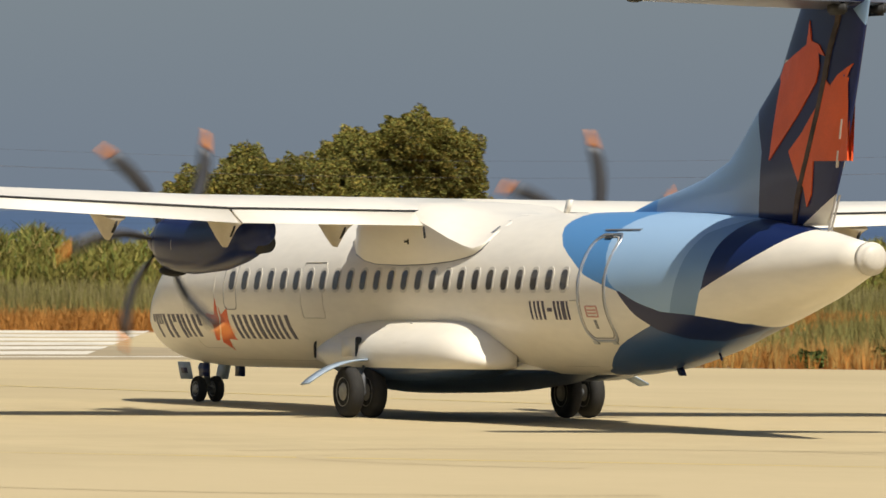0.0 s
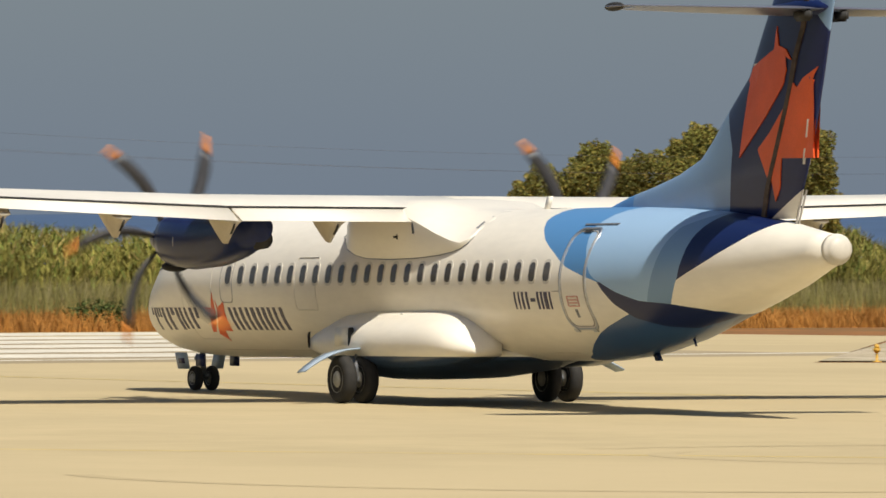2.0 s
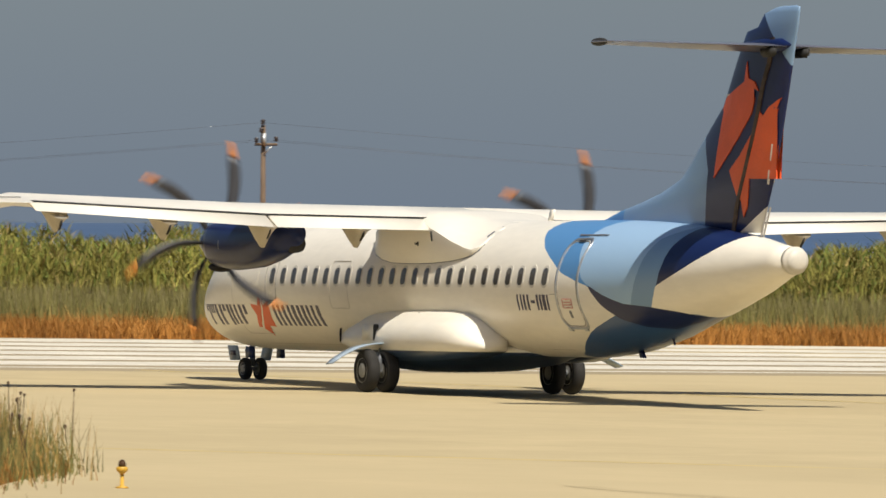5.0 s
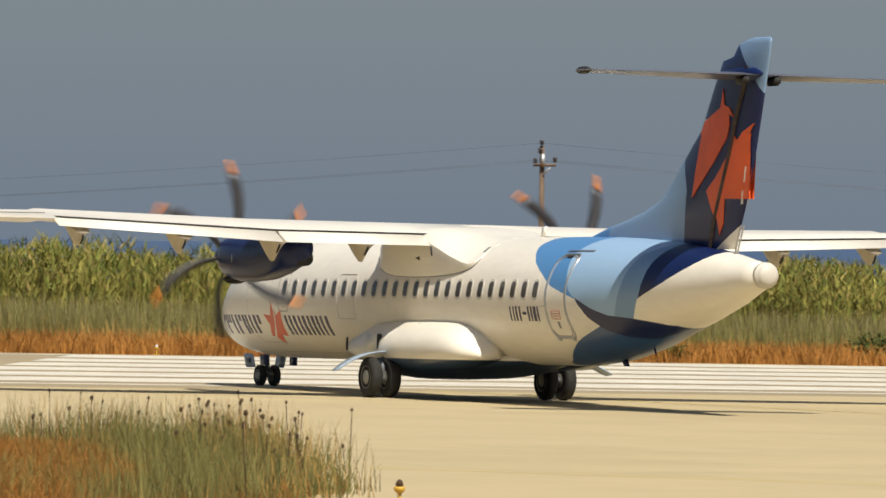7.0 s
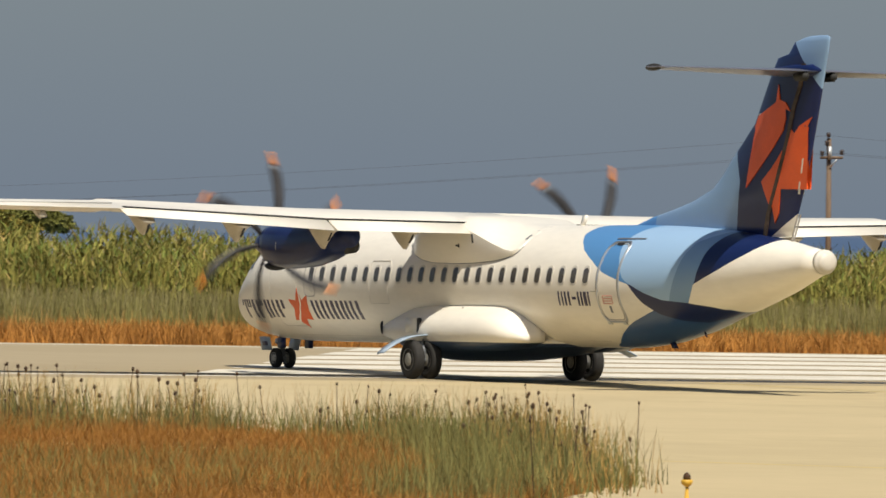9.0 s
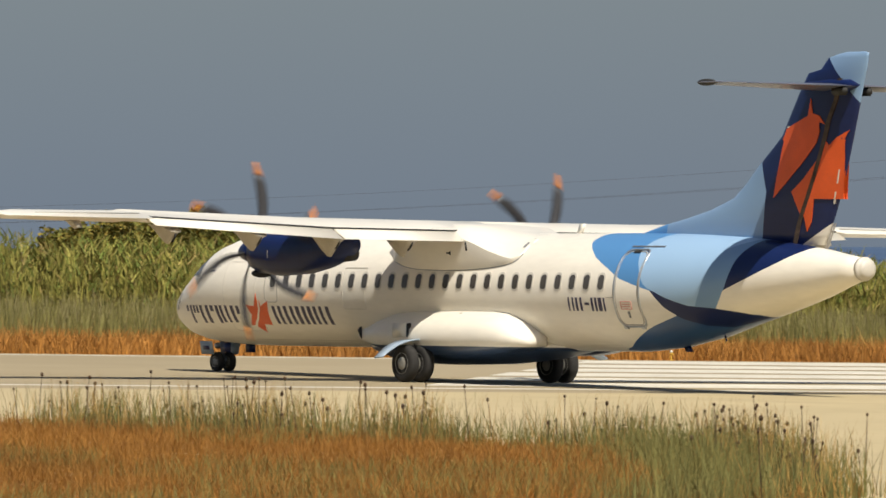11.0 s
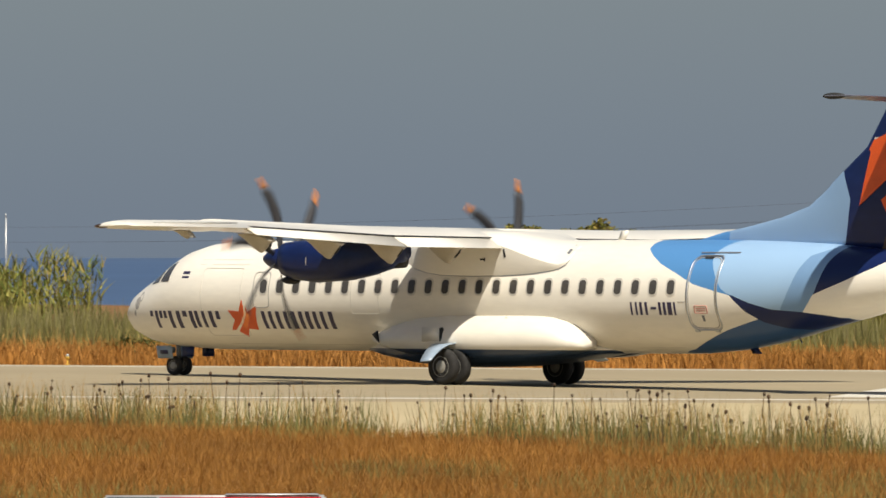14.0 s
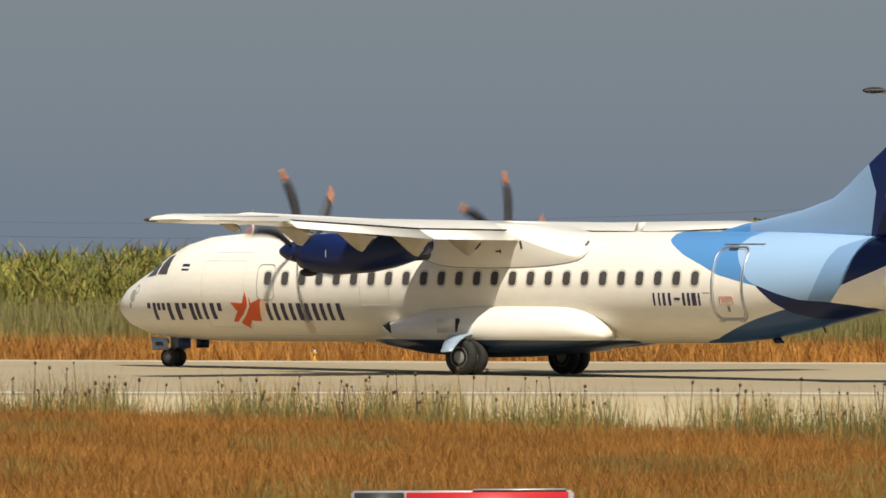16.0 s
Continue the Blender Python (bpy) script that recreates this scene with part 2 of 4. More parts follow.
M_HAZE = glow("sky_haze", hexc(120, 129.5, 135), hexc(107.5, 119, 133), 0, 170)
M_SEA = shade("sea_water", (0.04375, 0.08313, 0.1663), 0.5, vary=0.12, scale=0.004, fine=0.05, stretch=(0.3, 1, 1))


# ---- helpers of this scene ----
def gz(x, y):
    return SX * x + SY * y


def mesh_of(name, bm, mat, smooth=True):
    me = bpy.data.meshes.new(name)
    bm.normal_update()
    bm.to_mesh(me)
    bm.free()
    for p in me.polygons:
        p.use_smooth = smooth
    for k in (mat if isinstance(mat, (list, tuple)) else [mat]):
        me.materials.append(k)
    return me


def part(name, bm, mat, parent=None, label="", smooth=True):
    ob = new(name, mesh_of(name, bm, mat, smooth))
    if parent:
        ob.parent = parent
    if label:
        ob["label"] = label
    return ob


def loft(rings, caps=True, closed=True):
    bm = bmesh.new()
    vs = [[bm.verts.new(p) for p in r] for r in rings]
    k = len(rings[0])
    for a, b in zip(vs, vs[1:]):
        for i in range(k if closed else k - 1):
            j = (i + 1) % k
            bm.faces.new((a[i], a[j], b[j], b[i]))
    if caps:
        bm.faces.new(vs[0][::-1])
        bm.faces.new(vs[-1])
    bmesh.ops.recalc_face_normals(bm, faces=bm.faces)
    return bm


def box(sx, sy, sz, c=(0, 0, 0), bevel=0.0, rot=None):
    bm = bmesh.new()
    bmesh.ops.create_cube(bm, size=1)
    bmesh.ops.scale(bm, vec=(sx, sy, sz), verts=bm.verts)
    if bevel:
        bmesh.ops.bevel(bm, geom=list(bm.edges), offset=bevel, segments=2, affect="EDGES")
    if rot:
        bmesh.ops.transform(bm, matrix=rot, verts=bm.verts)
    bmesh.ops.translate(bm, vec=c, verts=bm.verts)
    return bm


def rod(a, b, r, r2=None, seg=10):
    a, b = Vector(a), Vector(b)
    q = (b - a).to_track_quat("Z", "Y").to_matrix()
    rings = []
    for p, rad in ((a, r), (b, r if r2 is None else r2)):
        rings.append([p + q @ Vector((rad * math.cos(t), rad * math.sin(t), 0)) for t in (2 * math.pi * i / seg for i in range(seg))])
    return loft(rings)


def blob(c, r, seg=20):
    bm = bmesh.new()
    bmesh.ops.create_uvsphere(bm, u_segments=seg, v_segments=seg // 2, radius=1)
    bmesh.ops.scale(bm, vec=r, verts=bm.verts)
    bmesh.ops.translate(bm, vec=c, verts=bm.verts)
    return bm


def lathe(prof, seg=24):
    """Turned about the y axis: (y, radius)."""
    return loft([[(r * math.cos(t), y, r * math.sin(t)) for t in (2 * math.pi * i / seg for i in range(seg))] for y, r in prof])


def lerp_table(tab, x):
    if x >= tab[0][0]:
        return tab[0][1:]
    for a, b in zip(tab, tab[1:]):
        if a[0] >= x >= b[0]:
            k = (a[0] - x) / (a[0] - b[0])
            return tuple(p + (q - p) * k for p, q in zip(a[1:], b[1:]))
    return tab[-1][1:]


# ---- ground ----
def sheet(name, pts, lift, mat):
    bm = bmesh.new()
    bm.faces.new([bm.verts.new((x, y, gz(x, y) + lift)) for x, y in pts])
    bmesh.ops.triangulate(bm, faces=bm.faces[:])
    for f in bm.faces:
        if f.normal.z < 0:
            f.normal_flip()
    return part(name, bm, mat, smooth=False)


bm = bmesh.new()
xs = [-4000, -1500, -700, -400, -250, -150, -80, -40, 0, 40, 100, 250, 600, 1500, 4000]
ys = [-3000, -800, -200, -50, 0, 40, 80, 120, 160, 200, 260, 340, 420, 520, 900, 4800]
grid = [[bm.verts.new((x, y, gz(max(-400, min(250, x)), max(-200, min(420, y))) - (0 if y < 430 else 9) - (0 if abs(x) < 500 else 4))) for x in xs] for y in ys]
for a, b in zip(grid, grid[1:]):
    for i in range(len(xs) - 1):
        bm.faces.new((a[i], a[i + 1], b[i + 1], b[i]))
tagged(part("ground", bm, M_SOIL), "dry orange-brown earth of the airfield verge", "ground", kind="structure")

bm = bmesh.new()
grid = [[bm.verts.new((x, y, z)) for x in (-4500, -1500, 0, 1500, 4500)] for y, z in ((520, -3.5), (1500, -1.6), (3000, 0.4), (4700, 2.75))]
for a, b in zip(grid, grid[1:]):
    for i in range(4):
        bm.faces.new((a[i], a[i + 1], b[i + 1], b[i]))
tagged(part("water", bm, M_SEA), "deep blue open sea under haze", "sea", kind="structure")

bm = bmesh.new()
ring = [(-4850 * math.sin(a), 4850 * math.cos(a)) for a in (radians(-45 + 3 * i) for i in range(36))]
lo = [bm.verts.new((x, y, -60)) for x, y in ring]
hi = [bm.verts.new((x, y, 420)) for x, y in ring]
for i in range(35):
    bm.faces.new((lo[i], lo[i + 1], hi[i + 1], hi[i]))
back = tagged(part("backdrop", bm, M_HAZE), "grey-blue hazy sky over the sea", "sky", kind="structure")

# runway axes: along (towards the take-off end) and across (away from the viewer)
RO, RU, RV = Vector((-28.0, 167.7)), Vector((-0.72, -0.694)), Vector((-0.694, 0.72))


def rw(u, v):
    p = RO + RU * u + RV * v
    return p.x, p.y


APRON = [(-14, 60), (-15.5, 92), (-20, 110), (-33, 119), (-46, 124), (-62, 118), (-150, 40), rw(170, 41), rw(-60, 41), (3.3, 231), (0.5, 180.5), (10, 182.5), (70, 183), (70, 55)]
tagged(sheet("apron", APRON, 0.02, M_CONC), "pale sunlit concrete taxiway and holding area", "pavement", kind="structure")
tagged(sheet("runway", [rw(-40, -3), rw(170, -3), rw(170, 40.4), rw(-40, 40.4)], 0.0215, M_RUNWAY), "beige asphalt runway", "runway", kind="structure")


def strip(name, u0, u1, v0, v1, lift=0.0235, mat=M_LINE):
    return sheet(name, [rw(u0, v0), rw(u1, v0), rw(u1, v1), rw(u0, v1)], lift, mat)


tagged(strip("runway_edge_line", -44, 170, 0, 0.9), "white painted runway side stripe", "marking", kind="structure")
tagged(strip("runway_edge_line", -34, 170, 38.6, 39.3), "white painted far runway side stripe", "marking", kind="structure")
KEY = [Vector(p) for p in ((-36.5, 160.5), (-42.5, 211), (-9, 187), (-9.4, 244))]


def key_stripe(f0, f1):
    a, b, c, d = KEY
    return sheet("threshold_stripe", [a.lerp(b, f0), c.lerp(d, f0), c.lerp(d, f1), a.lerp(b, f1)], 0.0245, M_LINE)


for i in range(6):
    tagged(key_stripe(0.06 + 0.155 * i, 0.165 + 0.155 * i), "long white threshold stripe on the runway", "marking", group="threshold stripes", kind="structure")


def ribbon(name, pts, width, mat, lift, label, cat="marking"):
    bm = bmesh.new()
    vs = []
    for i, (x, y) in enumerate(pts):
        a, b = Vector(pts[max(0, i - 1)]), Vector(pts[min(len(pts) - 1, i + 1)])
        dd = (b - a).normalized()
        nn = Vector((-dd.y, dd.x)) * width / 2
        vs.append([bm.verts.new((x + s * nn.x, y + s * nn.y, gz(x + s * nn.x, y + s * nn.y) + lift)) for s in (-1, 1)])
    for a, b in zip(vs, vs[1:]):
        bm.faces.new((a[0], b[0], b[1], a[1]))
    bmesh.ops.recalc_face_normals(bm, faces=bm.faces)
    return tagged(part(name, bm, mat, smooth=False), label, cat, kind="structure")


ribbon("taxiway_line", [(-60 + 5 * i, 99.5 + 0.3 * i + 3.5 * math.sin(i * 0.28)) for i in range(26)], 0.35, M_YEL, 0.0218, "faded yellow taxiway line")
ribbon("taxiway_line", [(30 - 3.5 * i, 118 + 2.2 * i + 0.055 * i * i) for i in range(17)], 0.35, M_YEL, 0.0255, "faded yellow turning line")
random.seed(5)
for i in range(4):
    cx, cy, r = random.uniform(-8, 6), random.uniform(92, 104), random.uniform(4, 11)
    a0 = random.uniform(0, 6)
    ribbon("tyre_mark", [(cx + r * math.cos(a0 + 0.12 * j), cy + 0.9 * r * math.sin(a0 + 0.12 * j)) for j in range(16)], 0.4, M_SKID, 0.0222 + 0.0004 * i, "faint curved tyre mark on concrete", "tyre mark")
tagged(sheet("gravel_patch", [(0.6, 182.6), (3.5, 230), (13, 230), (5.8, 183.4)], 0.03, M_GRAVEL), "pale gravel beside the runway end", "gravel", kind="structure")


# ---- vegetation ----
def blades(name, spots, hmin, hmax, width, lean, mat, rng, segs=2, curve=0.5, lift=0.0):
    """Many thin tapering blades in one mesh. spots: n x 2."""
    n = len(spots)
    h = rng.uniform(hmin, hmax, n)
    az = rng.uniform(0, 2 * np.pi, n)
    ln = rng.uniform(0.1, 1, n) * lean * h
    face = rng.uniform(-0.9, 0.9, n)
    wx, wy = np.cos(face) * width / 2, np.sin(face) * width / 2
    base = np.column_stack([spots, SX * spots[:, 0] + SY * spots[:, 1] + lift])
    rings = []
    for k in range(segs + 1):
        f = k / segs
        off = ln * f ** (1 + curve)
        c = base + np.column_stack([np.cos(az) * off, np.sin(az) * off, h * f])
        taper = (1 - f) ** 0.7
        if k < segs:
            w = np.column_stack([wx * taper, wy * taper, 0 * wx])
            rings += [c - w, c + w]
        else:
            rings.append(c)
    m = 2 * segs + 1
    co = np.stack(rings, 1).reshape(-1, 3)
    o = np.arange(n) * m
    faces = []
    for k in range(segs - 1):
        faces.append(np.column_stack([o + 2 * k, o + 2 * k + 1, o + 2 * k + 3]))
        faces.append(np.column_stack([o + 2 * k, o + 2 * k + 3, o + 2 * k + 2]))
    faces.append(np.column_stack([o + m - 3, o + m - 2, o + m - 1]))
    fa = np.concatenate(faces)
    me = bpy.data.meshes.new(name)
    me.from_pydata(co, [], fa.tolist())
    me.materials.append(mat)
    return new(name, me)


rng = np.random.default_rng(4)


def patch(u0, u1, v0, v1, n, clump=0.0, holes=0.0):
    u, v = rng.uniform(u0, u1, n), rng.uniform(v0, v1, n)
    if clump:
        keep = np.sin(u * 0.9 + 1.3 * np.sin(u * 0.31)) + np.sin(v * 1.1 + u * 0.5) + rng.normal(0, 0.6, n) > holes
        u, v = u[keep], v[keep]
    p = np.column_stack([RO.x + RU.x * u + RV.x * v, RO.y + RU.y * u + RV.y * v])
    return p


def stuff(ob, label, cat="grass"):
    return tagged(ob, label, cat, kind="stuff")


U0, U1 = -135, 75
stuff(blades("dry_grass", patch(U0, U1, 41.2, 51, 120000), 0.15, 0.75, 0.035, 0.8, M_DRY, rng), "low burnt-orange dry grass along the runway")
stuff(blades("dry_grass", patch(U0, U1, 46, 60, 30000, 1, -0.2), 0.4, 1.05, 0.04, 0.4, M_STRAW, rng), "straw-coloured grass behind the runway")
stuff(blades("meadow_grass", patch(U0, U1, 48, 66, 60000), 0.7, 1.5, 0.05, 0.35, M_OLIVE, rng), "olive-green uncut grass before the reeds")
stuff(blades("meadow_grass", patch(U0, U1, 52, 66, 30000), 0.9, 1.75, 0.045, 0.3, M_STALE, rng), "dusty grey-green grass before the reeds")


def reeds(u0, u1, v0, v1, n, hmin, hmax):
    p = patch(u0, u1, v0, v1, n, 1, -1.3)
    stuff(blades("reed_bed", p[::2], hmin, hmax, 0.07, 0.25, M_REED, rng, 3, 0.8), "tall yellow-green reeds in a dense bed", "reeds")
    # slanting leaves along the stems, in drifts of different height
    drift = 0.25 * np.sin(p[:, 0] * 1.1) + 0.2 * np.sin(p[:, 0] * 2.9 + 1)
    for k, m in enumerate((M_REED, M_REEDGREEN, M_REED, M_REEDTIP)):
        q = p if k < 3 else p[::4]
        dq = drift if k < 3 else drift[::4]
        stuff(blades("reed_leaves", q, 0.22, 0.5, 0.06, 1.3, m, rng, 2, 0.4, rng.uniform(0.7, hmax - 0.35, len(q)) + dq), "arching reed leaves, green and tan", "reeds")


reeds(-135, -13.2, 66, 78, 37000, 1.9, 3.2)
reeds(-3.2, 78, 66, 78, 26000, 1.7, 2.9)


def zone(poly_fn, x0, x1, y0, y1, n):
    p = np.column_stack([rng.uniform(x0, x1, n), rng.uniform(y0, y1, n)])
    return p[poly_fn(p[:, 0], p[:, 1])]


def near_edge(x):
    """The near grass ends at this y, for a given x."""
    return np.interp(x, [-150, -62, -46, -33, -20, -15.5, -13.7], [40, 118, 124, 119, 110, 92, 60])


def inside(x, y):
    return (y < near_edge(x) + 0.4 * np.sin(x * 1.7)) & (x < -13.6)


def rim(x, y):
    e = near_edge(x)
    return (y < e + 0.8) & (y > e - 4 - 2 * np.sin(x * 0.8)) & (x < -13.4)


stuff(blades("dry_grass", zone(inside, -62, -13, 66, 124, 300000), 0.08, 0.26, 0.011, 0.9, M_DRY_DARK, rng), "darkened burnt-orange dry grass in the foreground")
stuff(blades("dry_grass", zone(inside, -62, -13, 66, 124, 80000), 0.1, 0.32, 0.009, 0.8, M_TAN, rng), "straw-coloured dry grass in the foreground")
ol = zone(inside, -62, -13, 66, 124, 90000)
ol = ol[(np.sin(ol[:, 0] * 0.9 + 1.5) + np.sin(ol[:, 1] * 0.45 + ol[:, 0] * 0.4)) > np.where((ol[:, 0] > -25) & (ol[:, 1] < 100), -0.9, 1.2)]
stuff(blades("meadow_grass", ol, 0.12, 0.36, 0.012, 0.7, M_OLIVE, rng), "olive tufts among the dry grass")
def along(n, back):
    """Spots in drifts just inside the edge of the near grass."""
    x = rng.uniform(-60, -13.7, n)
    y = near_edge(x) + 0.6 - back * rng.uniform(0, 1, n) ** 1.5
    keep = np.sin(x * 1.9) + np.sin(x * 0.63 + 1) + 0.6 * np.sin(x * 5.1) + rng.normal(0, 0.8, n) > -0.2
    return np.column_stack([x + rng.normal(0, 0.35, n), y + rng.normal(0, 0.4, n)])[keep]


sp = along(16000, 2.2)
stuff(blades("green_stalks", sp, 0.1, 0.42, 0.016, 0.6, M_GREEN, rng, 3), "thin grey-green stalks at the grass edge")
sp = along(9500, 2.0)
stuff(blades("green_stalks", sp, 0.4, 0.85, 0.014, 0.4, M_GREEN, rng, 3), "tall wiry green stalks at the grass edge")
sp = along(6000, 2.2)
stuff(blades("dry_stalks", sp, 0.4, 1.0, 0.013, 0.45, M_STRAW, rng, 3), "tall pale dry stalks at the grass edge")
sp = along(9000, 4.0)
stuff(blades("dry_stalks", sp, 0.1, 0.4, 0.014, 0.7, M_TAN, rng, 3), "short tan stalks at the grass edge")
corner = lambda x, y: (y < near_edge(x) + 0.3) & (x < -13.6) & (y < 114) & (x > np.interp(y, [60, 92, 110, 119], [-13.7, -15.5, -20, -33]) - 1.6)
cl = zone(corner, -26, -13.5, 84, 114, 30000)
cl = cl + rng.normal(0, 0.15, cl.shape) - np.array([0.35, 0])
stuff(blades("green_stalks", cl, 0.2, 0.62, 0.014, 0.6, M_OLIVE, rng, 3), "bushy green grass clump beside the concrete")
tw = zone(corner, -26, -13.5, 84, 114, 3000)
stuff(blades("green_stalks", tw + rng.normal(0, 0.15, tw.shape) - np.array([0.3, 0]), 0.5, 1.05, 0.013, 0.5, M_GREEN, rng, 4), "wiry tall stalks on the grass clump")
# verge beyond the runway end
ve = lambda x, y: (x > 5.6 + (y - 183) * 0.155) & (y > 183.3)
stuff(blades("dry_grass", zone(ve, 5, 48, 183, 236, 50000), 0.15, 0.6, 0.04, 0.5, M_DRY, rng), "dry orange grass beyond the runway end")
stuff(blades("dry_grass", zone(ve, 5, 48, 183, 236, 30000), 0.25, 0.8, 0.04, 0.4, M_STRAW, rng), "straw grass beyond the runway end")
stuff(blades("meadow_grass", zone(ve, 5, 48, 192, 246, 30000), 0.4, 1.3, 0.05, 0.4, M_OLIVE, rng), "olive grass beyond the runway end")
hd = along(620, 2.0)[:330]
bm = bmesh.new()
for x, y in hd:
    h = 0.4 + 0.6 * random.random() ** 1.3
    z = gz(x, y)
    tx, ty = x + random.uniform(-0.12, 0.12), y
    a = [bm.verts.new(p) for p in ((x - 0.008, y, z), (x + 0.008, y, z), (tx + 0.005, ty, z + h), (tx - 0.005, ty, z + h))]
    bm.faces.new(a)
    r = random.uniform(0.016, 0.034)
    bmesh.ops.create_icosphere(bm, subdivisions=1, radius=r, matrix=Matrix.Translation((tx, ty, z + h)) @ Matrix.Diagonal((1, 1, 1.4, 1)))
stuff(part("seed_heads", bm, M_SEED), "dark brown dried seed heads on thin stalks", "weeds")


def leaves(lobes, n, size, rng):
    """Leaf clumps spread through the shells of several lobes: (x, y, z, rx, ry, rz)."""
    bm_v, bm_f = [], []
    vol = np.array([l[3] * l[5] for l in lobes])
    pick = rng.choice(len(lobes), n, p=vol / vol.sum())
    L = np.array(lobes)[pick]
    dv = rng.normal(size=(n, 3))
    dv /= np.linalg.norm(dv, axis=1)[:, None]
    bump = 1 + 0.16 * np.sin(7 * dv[:, 0] + pick) * np.sin(6 * dv[:, 2] + 2 * pick) + 0.07 * np.sin(15 * dv[:, 0] + 13 * dv[:, 2])
    r = rng.uniform(0.25, 1.0, n) ** 0.5 * bump
    c = L[:, :3] + dv * L[:, 3:] * r[:, None]
    a = rng.normal(size=(n, 3)) + dv * 0.4
    a /= np.linalg.norm(a, axis=1)[:, None]
    b = np.cross(a, rng.normal(size=(n, 3)))
    b /= np.linalg.norm(b, axis=1)[:, None]
    s = rng.uniform(0.5, 1.2, n)[:, None] * size
    co = np.stack([c - a * s, c + b * s * 0.5, c + a * s, c - b * s * 0.5], 1).reshape(-1, 3)
    o = np.arange(n) * 4
    return co, np.column_stack([o, o + 1, o + 2, o + 3])


def tree(x, y, lobes, n, size, label, mats=(M_TREE, M_TREEW)):
    z0 = gz(x, y)
    base = new("tree")
    base.location = (x, y, z0)
    tagged(base, label, "tree", group="trees behind the runway")
    top = max(l[2] for l in lobes)
    part("trunk", rod((0, 0, -0.2), (0.2, 0, top * 0.6), 0.3, 0.16), M_BARK, base)
    for l in lobes:
        part("limb", rod((0.1, 0, top * 0.3), l[:3], 0.12, 0.04, 6), M_BARK, base)
    for i, m in enumerate(mats):
        co, fa = leaves(lobes, n if i == 0 else n // 2, size, rng)
        me = bpy.data.meshes.new("crown")
        me.from_pydata(co, [], fa.tolist())
        me.materials.append(m)
        ob = new("crown", me)
        ob.parent = base
    return base


tree(-6.6, 331, [(-4.2, 0, 4.6, 1.8, 2, 1.7), (-1.8, -0.5, 5.0, 2.2, 2.2, 1.9), (0.4, -0.5, 5.2, 2.0, 2, 1.7), (-3.2, 0, 2.6, 2.4, 2, 2.4), (0, 0, 3, 3, 2, 2.6), (-2.1, 0, 6.2, 0.9, 1, 1.1), (3.1, 0.4, 3.4, 2.0, 2, 2.4)], 90000, 0.085, "rounded olive-green tree behind the runway")
tree(-1.6, 334, [(-2.2, 0, 6.6, 1.9, 2, 1.5), (0.4, 0, 7.4, 2.1, 2, 1.45), (2.4, 0, 6.3, 1.2, 2, 1.8), (-0.4, 0, 4.6, 3.0, 2, 2.4), (2.6, 0, 4.0, 1.3, 2, 1.6)], 80000, 0.085, "taller dense dark green tree")
tree(-83.2, 321, [(-2.5, 0, 3.0, 2.6, 2, 1.5), (0.4, 0, 3.2, 2.4, 2, 1.4), (2.6, 0, 2.4, 1.4, 2, 1.4), (-5, 0, 2.4, 2, 2, 1.6)], 26000, 0.13, "dark spreading tree above the reeds")
for x in (-229, -221, -216.5):
    tree(x, 872, [(-3, 0, 4.9, 3, 3, 1.2), (0.5, 0, 5.4, 3, 3, 1.2), (3, 0, 4.6, 2, 3, 1.2)], 3000, 0.35, "small far tree on the skyline", (M_TREE, M_TREE))


def bush(x, y, r, h, mat, label):
    co, fa = leaves([(0, 0, h * 0.45, r, r * 0.8, h * 0.55)], 700, 0.09, rng)
    me = bpy.data.meshes.new("bush")
    me.from_pydata(co, [], fa.tolist())
    me.materials.append(mat)
    ob = tagged(new("bush", me), label, "bush", group="bushes")
    ob.location = (x, y, gz(x, y))


for x, y, r, h, lab in ((9.0, 184.6, 0.5, 0.45, "bright green low bush on the gravel edge"), (11.5, 186, 0.9, 0.7, "low green bush at the runway end")):
    bush(x, y, r, h, M_BUSH, lab)
for u, v, r, h in ((-51, 44, 1.1, 1.0), (-42, 43, 0.7, 0.55), (36, 44, 0.7, 0.6), (-90, 43.5, 1.2, 0.7), (5, 47, 1.0, 0.7), (60, 43.5, 0.6, 0.8)):
    x, y = rw(u, v)
    bush(x, y, r, h, M_BUSH, "dark green shrub in the dry grass")


# ---- poles, lights, sign ----
def pole(x, y, h):
    b = tagged(new("utility_pole"), "weathered wooden utility pole with insulators and wires", "utility pole")
    b.location = (x, y, gz(x, y))
    part("shaft", rod((0, 0, -0.3), (0, 0, h), 0.13, 0.085, 12), M_WOOD, b)
    part("crossarm", box(0.85, 0.09, 0.1, (0.12, -0.1, h - 0.72), 0.01), M_WOOD, b)
    part("brace", rod((0.05, -0.1, h - 1.1), (0.36, -0.1, h - 0.74), 0.025), M_GALV, b)
    part("fuse_box", box(0.14, 0.14, 0.5, (0.06, -0.16, h - 0.55), 0.02), M_GALV, b)
    for ix, iz in ((0.0, 0.02), (-0.06, -0.28), (0.5, -0.62), (-0.24, -0.66)):
        ins = part("insulator", loft([[(ix + r * math.cos(t), -0.1 + r * math.sin(t), h + iz + z) for t in (2 * math.pi * i / 10 for i in range(10))]
                                      for z, r in ((0, 0.03), (0.04, 0.09), (0.1, 0.05), (0.14, 0.1), (0.2, 0.04))]), M_CERAMIC, b)
    return b


p1 = pole(-38.4, 277.4, 7.3)


